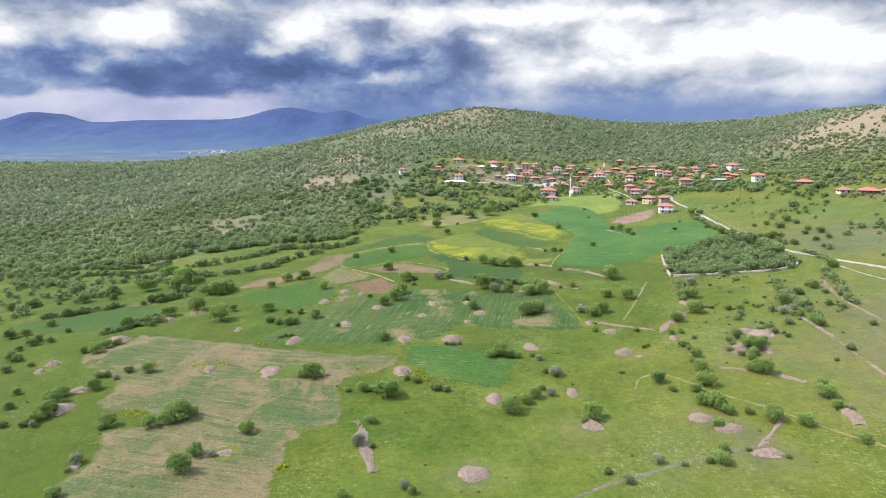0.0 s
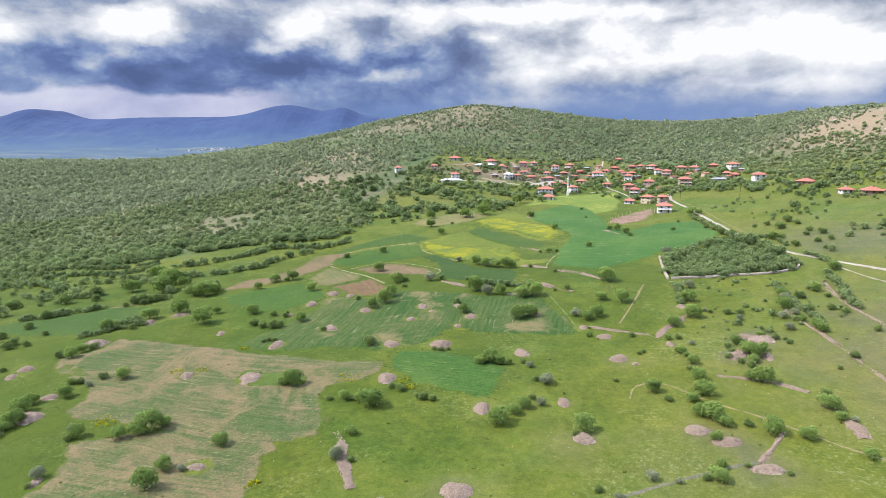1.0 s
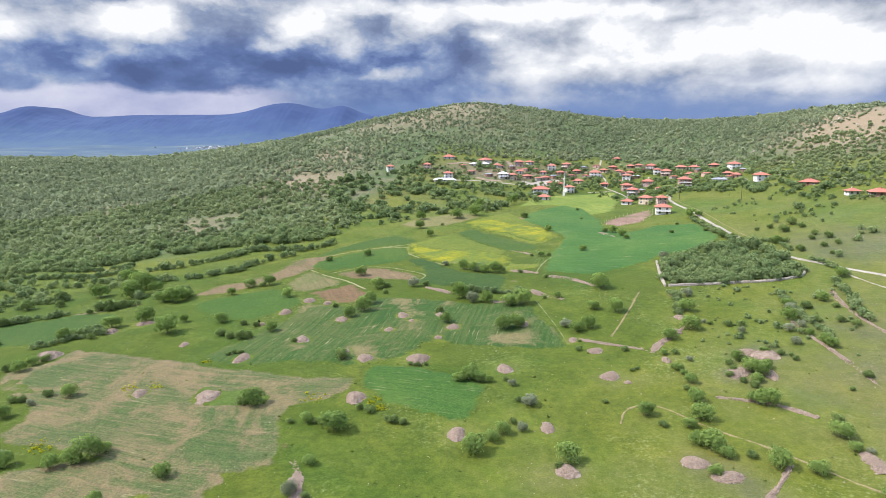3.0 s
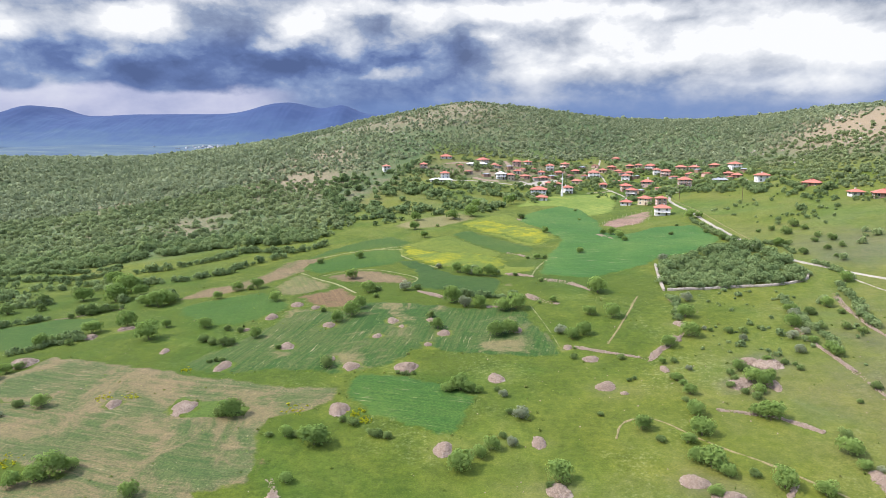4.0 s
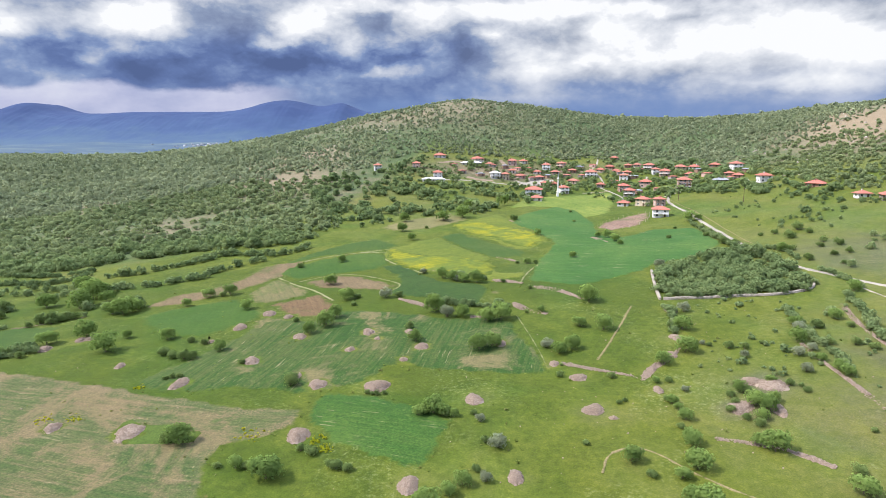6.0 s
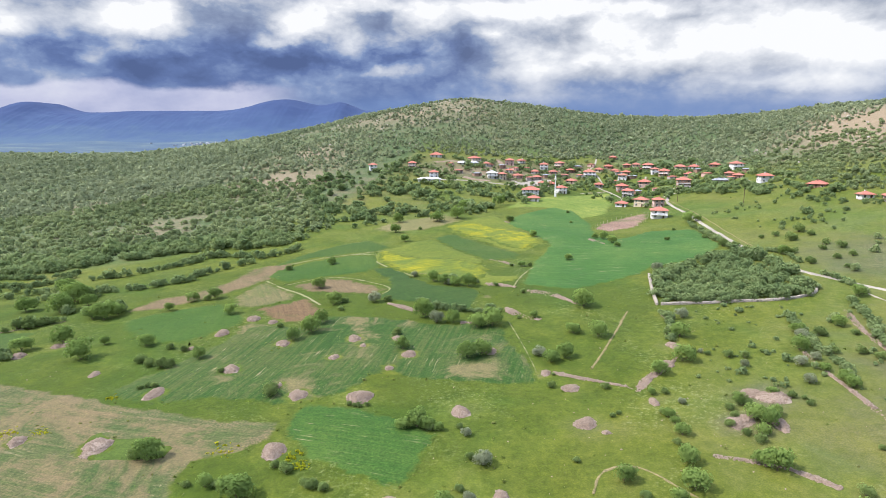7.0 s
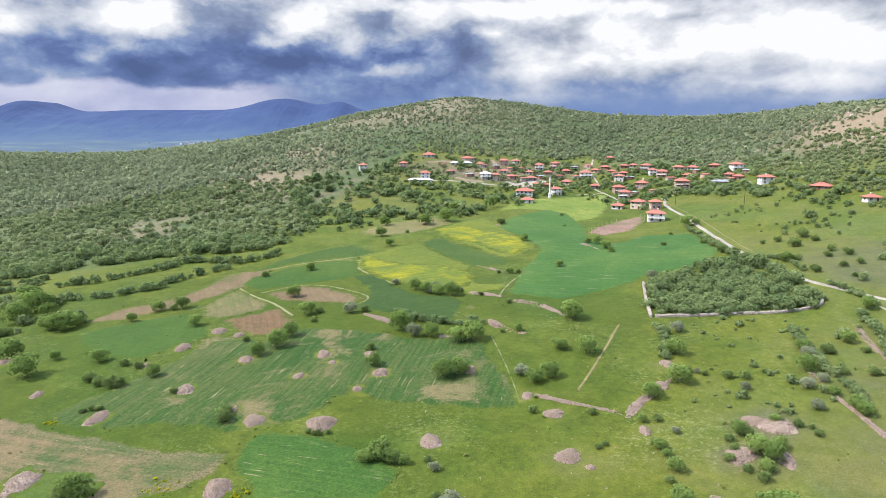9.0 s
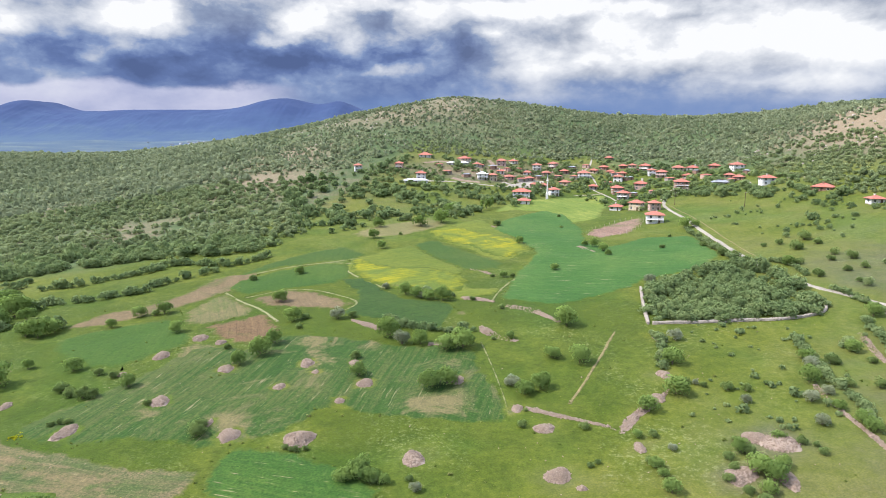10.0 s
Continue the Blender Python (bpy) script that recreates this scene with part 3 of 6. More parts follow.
field("wheat_field", [(-9.3, 312.3), (1.3, 313.6), (8.9, 297.8), (19.3, 282.2), (34.1, 277.2), (35.9, 270.4), (31.4, 250.5), (27.2, 248.0), (20.9, 257.2), (13.4, 262.3), (4.6, 267.6), (-1.6, 271.5), (2.6, 282.2), (-0.4, 296.5)], GREEN_D, "dark green wheat behind a stone bank", 0.3, 12)
field("mustard_field", [(-11.3, 333.5), (-8.1, 346.7), (5.6, 361.7), (17.0, 372.6), (27.0, 346.4), (41.0, 321.4), (38.1, 306.7), (42.9, 291.7), (51.7, 290.7), (58.2, 301.6), (51.0, 283.4), (42.5, 278.4), (37.6, 278.5), (23.5, 287.6), (11.0, 297.8), (3.0, 308.7), (-4.1, 318.8)], MUSTARD, "bright yellow flowering mustard field", 0.4, 13)
field("mustard_bloom", [(-9.6, 346.3), (-7.2, 326.0), (1.5, 308.0), (11.0, 296.8), (25.1, 287.5), (38.0, 286.0), (42.7, 301.6), (38.6, 315.8), (26.2, 325.4), (13.9, 327.4), (3.6, 335.9), (-2.5, 346.0)], BLOOM, "band of bright yellow mustard in full bloom", 0.75, 25)
field("clover_field", [(16.1, 374.4), (27.4, 383.0), (59.0, 328.1), (54.6, 318.0), (40.9, 320.1), (27.0, 346.4)], GREEN_C, "green clover strip between yellow fields", 0.3, 14)
field("mustard_field", [(26.0, 388.7), (30.5, 407.1), (43.0, 426.9), (53.6, 438.0), (60.3, 415.4), (66.0, 382.3), (73.3, 355.1), (69.4, 345.7), (56.4, 330.2), (43.5, 359.0)], MUSTARD, "yellow flowering field below the village", 0.4, 15)
field("mustard_bloom", [(23.0, 404.0), (37.0, 418.0), (52.0, 396.0), (68.0, 380.0), (73.0, 353.0), (59.0, 336.0), (50.0, 350.0), (43.0, 368.0), (31.0, 378.0)], BLOOM, "patch of bright yellow mustard in bloom", 0.75, 26)
field("dry_strip", [(-18.4, 399.1), (-9.3, 418.3), (24.7, 439.0), (35.6, 418.7), (14.2, 395.7), (-6.5, 390.2)], DRY_GRASS, "strip of dry yellowish grass below trees", 0.1, 28)
field("grass_island", [(-55.1, 170.7), (-56.0, 179.1), (-53.0, 181.5), (-48.0, 177.8), (-36.8, 175.6), (-33.7, 171.2), (-33.1, 167.6), (-41.9, 166.5), (-49.5, 167.7)], LUSH, "green grass left round a stone heap", 0.45, 29)
field("wheat_field", [(57.7, 405.2), (68.9, 441.9), (96.0, 470.9), (106.4, 455.1), (106.9, 409.1), (99.7, 359.6), (106.6, 347.9), (126.2, 365.1), (147.5, 359.1), (142.3, 313.0), (125.0, 295.8), (104.2, 289.8), (97.4, 282.6), (76.8, 271.4), (67.7, 268.9), (51.8, 277.1), (57.9, 303.4), (73.5, 343.9), (68.7, 377.7)], GREEN_A, "large emerald green wheat field below the village", 0.35, 16)
field("bare_strip", [(35.1, 264.9), (40.6, 267.5), (35.8, 244.2), (32.6, 243.8)], TAN, "bare brown strip between wheat plots", 0.1, 21)
field("bare_rim", [(-29.3, 162.8), (-26.7, 159.1), (-23.9, 144.0), (-26.3, 138.9), (-30.2, 138.3), (-27.1, 145.1)], PLOUGH, "reddish bare earth along a field edge", 0.15, 22)
field("bare_rim", [(-110.5, 179.5), (-114.3, 190.0), (-106.9, 186.2), (-94.0, 178.0), (-97.8, 175.5)], TAN, "pale bare earth at a field corner", 0.15, 23)
field("fallow_strip", [(-45.0, 251.5), (-30.9, 245.4), (-27.9, 229.9), (-35.2, 217.1), (-36.2, 201.8), (-40.6, 191.5), (-45.6, 194.0), (-42.9, 208.8), (-41.2, 227.5)], TAN, "pale fallow strip of thin weeds and soil", 0.1, 24)
field("village_square", [(79.4, 551.1), (84.9, 562.3), (102.6, 578.9), (116.9, 576.7), (111.7, 554.7), (97.1, 553.2)], GRAVEL, "pale trodden square beside the mosque", 0.2, 30)
field("garden_plot", [(102.8, 384.2), (115.0, 404.4), (146.4, 427.8), (138.0, 399.3), (125.9, 380.8), (107.6, 372.4)], GARDEN, "reddish brown dug garden plot by a house", 0.1, 17)
field("meadow_field", [(59.9, 459.0), (77.1, 494.9), (105.8, 519.4), (149.9, 527.0), (143.4, 490.5), (122.0, 430.4), (103.5, 420.6), (99.4, 460.8), (79.9, 470.9)], LIME, "lime green hay meadow below the houses", 0.25, 18)

# ---- roads, tracks and walls ----


def along(line, step):
    """Points every step metres on a smoothed line, with the direction there."""
    p = np.array(line, float)
    for _ in range(2):
        a, c = p[:-1], p[1:]
        p = np.concatenate([p[:1], np.stack([0.75 * a + 0.25 * c, 0.25 * a + 0.75 * c], 1).reshape(-1, 2), p[-1:]])
    d = np.r_[0, np.cumsum(np.hypot(*np.diff(p, axis=0).T))]
    s = np.linspace(0, d[-1], max(2, int(d[-1] / step) + 1))
    q = np.stack([np.interp(s, d, p[:, 0]), np.interp(s, d, p[:, 1])], 1)
    t = np.gradient(q, axis=0)
    return q, t / np.linalg.norm(t, axis=1)[:, None]


def ribbon(name, line, width, lift, mat, label, seed=0, category="track"):
    """A strip of bare ground laid over the land, with an uneven edge."""
    rng = np.random.default_rng(seed)
    q, t = along(line, 2.0)
    q = q + rng.normal(0, 0.02 * width, q.shape)
    side = np.stack([-t[:, 1], t[:, 0]], 1)
    cols = np.linspace(-0.5, 0.5, 5)
    co = []
    for k, c in enumerate(cols):
        off = c * width + (rng.normal(0, (0.07 if width > 1.5 else 0.22) * width, len(q)) if k in (0, 4) else 0)
        xy = q + side * np.reshape(off, (-1, 1))
        z = height(xy[:, 0], xy[:, 1]) + (lift if 0 < k < 4 else -0.15)
        co.append(np.c_[xy, z])
    co = np.stack(co, 1).reshape(-1, 3)
    i = (np.arange(len(q) - 1)[:, None] * 5 + np.arange(4)).ravel()
    me = mesh_of(name, co, np.stack([i, i + 1, i + 6, i + 5], 1))
    me.materials.append(mat)
    row = np.tile([0.0, 0.25 * width, 0.5 * width, 0.25 * width, 0.0], len(q))
    mark(me, lambda x, y: row)
    return tagged(new(name, me), label, category, kind="structure")


DIRT = earth_like("dirt", (0.096, 0.090, 0.036), (0.135, 0.114, 0.050), (0.176, 0.142, 0.072), 0.5, fray=0.5)
YARD = earth_like("yard_earth", (0.130, 0.092, 0.064), (0.172, 0.126, 0.090), (0.220, 0.168, 0.124), 0.5, fray=1.4)
BALK = earth_like("balk", (0.092, 0.108, 0.036), (0.132, 0.140, 0.058), (0.185, 0.175, 0.095), 0.5, fray=0.6)
DITCH = earth_like("ditch", (0.060, 0.062, 0.036), (0.085, 0.082, 0.055), (0.125, 0.112, 0.085), 0.5, fray=0.9)
ribbon("road", [(191.9, 510.8), (180.1, 487.4), (169.7, 463.1), (165.2, 433.2), (159.3, 394.0), (153.6, 358.0), (149.4, 322.3), (146.8, 293.7), (147.3, 277.4), (148.8, 264.7), (152.4, 255.1), (157.0, 244.9), (163.3, 230.1), (174.1, 211.1)], 2.8, 0.12, GRAVEL, "pale gravel road running down from the village", 31, "road")
ribbon("road", [(173.2, 465.8), (168.6, 427.5), (161.4, 378.5), (154.8, 334.5), (151.9, 307.2)], 1.2, 0.10, DIRT, "narrow earthen lane above the road", 32, "road")
ribbon("road", [(153.4, 243.0), (153.5, 236.0), (154.7, 227.3), (157.8, 215.2)], 1.0, 0.1, GRAVEL, "short pale gravel branch of the road", 33, "road")
ribbon("track", [(166.2, 644.6), (160.4, 625.2), (151.7, 612.0), (155.4, 597.7), (153.7, 576.1), (152.1, 563.2), (145.2, 548.5), (147.2, 538.7), (148.7, 530.8), (150.7, 516.0), (151.2, 500.0)], 2.2, 0.12, GRAVEL, "pale winding village street past white house", 36)
ribbon("track", [(147.9, 531.0), (137.6, 529.7), (127.4, 530.3)], 1.8, 0.12, GRAVEL, "pale village lane above the hay meadow", 52)
ribbon("track", [(2.0, 545.0), (10.3, 545.9), (25.2, 547.9), (38.2, 551.6), (51.1, 549.0), (68.4, 549.5), (83.9, 552.7)], 3.6, 0.12, GRAVEL, "pale road along the lower edge of village", 53)
ribbon("track", [(230.1, 482.6), (224.1, 458.6), (221.5, 436.3)], 2.2, 0.12, GRAVEL, "pale drive down from an upper house", 54)
ribbon("track", [(174.9, 483.3), (181.7, 490.2), (188.2, 487.5)], 2.4, 0.12, GRAVEL, "short pale drive to a brick house", 55)
ribbon("yard", [(14.0, 598.0), (19.7, 600.1), (28.1, 607.5), (38.3, 606.4)], 5.5, 0.10, YARD, "bare earthen yard beside pale building", 56, "yard")
ribbon("yard", [(38.2, 560.8), (49.0, 555.2), (60.0, 556.5)], 8.0, 0.10, YARD, "bare reddish yard beside the road", 57, "yard")
ribbon("yard", [(71.8, 625.8), (74.1, 614.6), (76.8, 603.3)], 6.0, 0.10, YARD, "bare reddish slope between village houses", 58, "yard")
ribbon("yard", [(88.0, 586.0), (104.0, 588.0), (118.0, 583.0)], 5.0, 0.10, YARD, "bare trodden yard among village houses", 59, "yard")
ribbon("yard", [(120.0, 604.0), (134.0, 611.0), (146.0, 606.0)], 6.0, 0.10, YARD, "bare brown slope above village houses", 60, "yard")
ribbon("track", [(190.8, 573.2), (186.5, 560.4), (183.8, 543.0)], 2.0, 0.12, GRAVEL, "short pale lane between village houses", 37)
ribbon("track", [(78.5, 565.4), (86.6, 557.7), (100.8, 565.5), (113.0, 571.9)], 6.5, 0.12, GRAVEL, "bare pale square beside the mosque", 38)
ribbon("track", [(149.7, 535.2), (139.0, 526.7), (134.0, 532.0)], 2.6, 0.12, DIRT, "earthen lane along the lower houses", 39)
ribbon("track", [(60.5, 202.2), (67.1, 214.0), (73.5, 226.4), (81.0, 241.8)], 1.2, 0.07, DIRT, "worn earthen footpath across the meadow", 40)
ribbon("track", [(49.5, 152.3), (52.3, 159.3), (58.3, 161.2), (62.4, 157.9), (65.9, 151.7), (71.8, 145.6), (75.6, 142.1), (80.0, 135.1), (86.4, 126.7), (91.9, 120.6)], 1.1, 0.07, DIRT, "worn earthen cart track beside stone banks", 41)
ribbon("ditch", [(22.5, 108.0), (32.0, 112.5), (40.0, 115.3), (43.8, 116.6), (51.6, 119.1), (61.0, 122.0), (66.8, 122.9)], 1.7, 0.06, DITCH, "dark stony ditch winding through the grass", 49, "ditch")
ribbon("track", [(-177.6, 784.6), (-158.0, 704.5), (-141.0, 659.4)], 3.0, 0.1, GRAVEL, "pale track climbing the wooded hill", 42)
ribbon("track", [(-52.2, 304.2), (-40.2, 289.0), (-30.1, 278.8), (-21.3, 266.1)], 1.8, 0.07, BALK, "thin grassy balk between fields", 43)
ribbon("track", [(-40.5, 295.0), (-28.5, 303.6), (-14.8, 299.8), (-1.0, 287.0), (3.6, 281.0), (-2.4, 272.8)], 1.3, 0.09, BALK, "grassy balk round a brown fallow patch", 50)
ribbon("track", [(-58.0, 325.5), (-46.0, 331.5), (-34.0, 337.5), (-19.0, 341.3), (-8.0, 337.5)], 1.2, 0.09, BALK, "pale grassy balk beside young barley", 51)
ribbon("track", [(42.9, 239.0), (44.8, 225.7), (46.4, 207.9), (46.7, 200.2)], 0.7, 0.07, BALK, "thin grassy balk beside green wheat", 44)
ribbon("track", [(-11.3, 333.5), (-4.0, 317.6), (3.1, 307.5), (11.0, 296.7)], 1.8, 0.1, BALK, "grassy bank below the mustard field", 45)
ribbon("track", [(102.4, 423.8), (100.8, 390.0), (96.6, 362.3), (94.6, 343.7)], 1.4, 0.1, BALK, "thin grassy balk above the wheat", 46)
ribbon("track", [(59.4, 302.5), (53.3, 291.4), (48.9, 276.0)], 1.4, 0.1, BALK, "thin grassy balk at a field corner", 47)
ribbon("track", [(-46.6, 329.6), (-33.1, 339.1), (-18.3, 340.7), (-6.6, 346.3)], 1.4, 0.1, BALK, "pale grassy balk between two wheat plots", 48)

# ---- stones ----
m, n = material("field_stone")
w = place(n)
rnd = n.add("ShaderNodeNewGeometry").outputs["Random Per Island"]
base = n.ramp(rnd, [(0.0, (0.158, 0.118, 0.089)), (0.5, (0.192, 0.144, 0.109)), (0.9, (0.218, 0.166, 0.127)), (1.0, (0.262, 0.208, 0.162))])
lichen = n.noise(w, 1.3, 5.0, 0.7)
col = n.mix(n.math("MULTIPLY", n.step(lichen, 0.5, 0.7), 0.5), base, (0.16, 0.13, 0.115, 1))
finish(n, col, 0.9, lichen, 0.4, 0.1)
STONE = m
m, n = material("wall_stone")
w = place(n)
rnd = n.add("ShaderNodeNewGeometry").outputs["Random Per Island"]
base = n.ramp(rnd, [(0.0, (0.252, 0.220, 0.185)), (0.5, (0.288, 0.255, 0.215)), (1.0, (0.333, 0.295, 0.249))])
grime = n.noise(w, 0.8, 5.0, 0.7)
finish(n, n.mix(n.math("MULTIPLY", grime, 0.35), base, (0.22, 0.195, 0.165, 1)), 0.9, grime, 0.4, 0.1)
WALL_STONE = m

BLOCK = np.array([(x, y, z) for z in (-1, 1) for y in (-1, 1) for x in (-1, 1)], float) * 0.5
BLOCK_FACES = np.array([(4, 5, 7, 6), (0, 1, 5, 4), (2, 6, 7, 3), (0, 4, 6, 2), (1, 3, 7, 5)])


def stones(rng, at, size):
    """Rough blocks at the points at; size is a length each. Corners are knocked about."""
    k = len(at)
    v = BLOCK[None] * rng.uniform(0.7, 1.3, (k, 1, 3)) + rng.normal(0, 0.13, (k, 8, 3))
    a, c = rng.uniform(0, 6.28, (2, k))
    c = (c - 3.14) * 0.25
    ca, sa, cc, sc = np.cos(a), np.sin(a), np.cos(c), np.sin(c)
    x, y, z = v[..., 0], v[..., 1], v[..., 2]
    y, z = cc[:, None] * y - sc[:, None] * z, sc[:, None] * y + cc[:, None] * z
    x, y = ca[:, None] * x - sa[:, None] * y, sa[:, None] * x + ca[:, None] * y
    co = np.stack([x, y, z], -1) * np.reshape(size, (-1, 1, 1)) + at[:, None]
    return co.reshape(-1, 3), (np.arange(k)[:, None, None] * 8 + BLOCK_FACES).reshape(-1, 4)


def join_arrays(parts):
    co, fa, base = [], [], 0
    for c, q in parts:
        co.append(c)
        fa.append(q + base)
        base += len(c)
    return np.concatenate(co), np.concatenate(fa)


def heap(x, y, w, d, seed, turn=0.0):
    """A heap of stones cleared from the fields: a low mound, uneven in outline, of loose stones."""
    rng = np.random.default_rng(seed)
    w, d = 0.86 * w, min(0.70 * d, 1.5 * w)
    rise = 0.20 * min(w, d) + 0.15
    lob = rng.uniform(0, 6.28, 3)

    def mound(u, v):
        ang = np.arctan2(v, u)
        r = np.hypot(u, v) * (1 + 0.12 * np.sin(2 * ang + lob[0]) + 0.10 * np.sin(3 * ang + lob[1]) + 0.06 * np.sin(5 * ang + lob[2]))
        return np.clip(1 - r**2.2, -0.35, 1) * rise, r

    g = np.linspace(-1.15, 1.15, 15)
    U, V = np.meshgrid(g, g)
    h, r = mound(U, V)
    ca, sa = math.cos(turn), math.sin(turn)

    def world(u, v, hh):
        px, py = u * w / 2, v * d / 2
        X, Y = x + ca * px - sa * py, y + sa * px + ca * py
        return np.stack([X, Y, height(X, Y) + hh], -1)

    core = world(U, V, h - 0.06 + rng.normal(0, 0.04, U.shape)).reshape(-1, 3)
    i = (np.arange(14)[:, None] * 15 + np.arange(14)).ravel()
    keep = (r.reshape(-1)[i] < 1.12)
    i = i[keep]
    parts = [(core, np.stack([i, i + 1, i + 16, i + 15], 1))]
    k = int(min(950, 80 + 34.0 * w * d))
    rad, ang = np.sqrt(rng.uniform(0, 1.1, k)), rng.uniform(0, 6.28, k)
    u, v = rad * np.cos(ang), rad * np.sin(ang)
    h, r = mound(u, v)
    ok = r < 1.1
    at = world(u, v, np.clip(h, 0, None) - 0.04)[ok]
    parts.append(stones(rng, at, rng.gamma(9, 0.0155, len(at)) * (1 + 0.3 * (r[ok] > 0.92))))
    co, fa = join_arrays(parts)
    base = np.array([x, y, float(height(x, y))])
    me = mesh_of("stone_heap", co - base, fa, False)
    me.materials.append(STONE)
    ob = new("stone_heap", me)
    ob.location = base
    return ob


def ridge(line, seed, width=1.9, tall=0.26):
    """A long low bank of cleared stones."""
    rng = np.random.default_rng(seed)
    q, t = along(line, 1.6)
    side = np.stack([-t[:, 1], t[:, 0]], 1)
    wob = width * (0.95 + 0.28 * np.sin(np.arange(len(q)) * 0.4 + seed) + 0.14 * np.sin(np.arange(len(q)) * 1.3 + 2 * seed) + rng.normal(0, 0.08, len(q)))
    wob = wob * np.linspace(1.3, 0.7, len(q))
    wob[[0, -1]] *= 0.6
    cols = np.linspace(-1, 1, 7)
    # sunk here and there under the grass
    whole = np.clip(0.75 + 0.7 * np.sin(np.arange(len(q)) * 0.31 + 1.7 * seed) + 0.5 * np.sin(np.arange(len(q)) * 0.83 + seed), 0.0, 1.0)
    co = []
    for c in cols:
        xy = q + side * (c * wob / 2)[:, None] * 1.15
        co.append(np.c_[xy, height(xy[:, 0], xy[:, 1]) + tall * (1 - c * c) * whole - 0.12 - 0.25 * (1 - whole) + rng.normal(0, 0.04, len(q))])
    co = np.stack(co, 1).reshape(-1, 3)
    i = (np.arange(len(q) - 1)[:, None] * 7 + np.arange(6)).ravel()
    parts = [(co, np.stack([i, i + 1, i + 8, i + 7], 1))]
    k = int(min(1700, len(q) * 1.6 * width * 26))
    j = rng.integers(0, len(q) - 1, k)
    j = j[rng.uniform(0, 1, k) < 0.12 + 0.88 * whole[j]]
    k = len(j)
    fr = rng.uniform(0, 1, k)[:, None]
    c = rng.uniform(-1.05, 1.05, k)
    xy = q[j] * (1 - fr) + q[j + 1] * fr + side[j] * (c * wob[j] / 2)[:, None]
    at = np.c_[xy, height(xy[:, 0], xy[:, 1]) + tall * np.clip(1 - c * c, 0, 1) * whole[j]]
    parts.append(stones(rng, at - (0, 0, 0.05), rng.gamma(9, 0.020, k)))
    co, fa = join_arrays(parts)
    base = np.array([*q[0], float(height(*q[0]))])
    me = mesh_of("stone_bank", co - base, fa, False)
    me.materials.append(STONE)
    ob = new("stone_bank", me)
    ob.location = base
    return ob


def dry_wall(line, seed, tall=1.3, thick=0.7):
    """A wall of stacked stones in courses with a solid core, uneven on top."""
    rng = np.random.default_rng(seed)
    q, t = along(line, 1.0)
    side = np.stack([-t[:, 1], t[:, 0]], 1)
    top = tall * (1 + 0.05 * np.sin(np.arange(len(q)) * 0.37) + rng.normal(0, 0.04, len(q)))
    g = height(q[:, 0], q[:, 1])
    prof = [(-0.5, -0.4), (-0.44, 0.93), (0.44, 0.93), (0.5, -0.4)]
    co = np.stack([np.c_[q + side * (c * thick * 0.86), g + np.where(h > 0, top * h, h)] for c, h in prof], 1).reshape(-1, 3)
    i = (np.arange(len(q) - 1)[:, None] * 4 + np.arange(3)).ravel()
    parts = [(co, np.stack([i, i + 1, i + 5, i + 4], 1))]
    rows = 5
    for r in range(rows):
        for s in (-1, 0, 1) if r == rows - 1 else (-1, 1):
            k = int(len(q) / 0.36)
            pos = np.linspace(0, len(q) - 1.001, k) + rng.uniform(-0.12, 0.12, k)
            pos = np.clip(pos, 0, len(q) - 1.001)
            j = pos.astype(int)
            fr = (pos - j)[:, None]
            xy = q[j] * (1 - fr) + q[j + 1] * fr + side[j] * (s * thick * 0.42 + rng.normal(0, 0.03, k))[:, None]
            z = height(xy[:, 0], xy[:, 1]) + top[j] * (r + 0.5) / rows + rng.normal(0, 0.03, k)
            parts.append(stones(rng, np.c_[xy, z], rng.uniform(0.22, 0.36, k)))
    co, fa = join_arrays(parts)
    base = np.array([*q[0], float(height(*q[0]))])
    me = mesh_of("stone_wall", co - base, fa, False)
    me.materials.append(WALL_STONE)
    ob = new("stone_wall", me)
    ob.location = base
    return ob


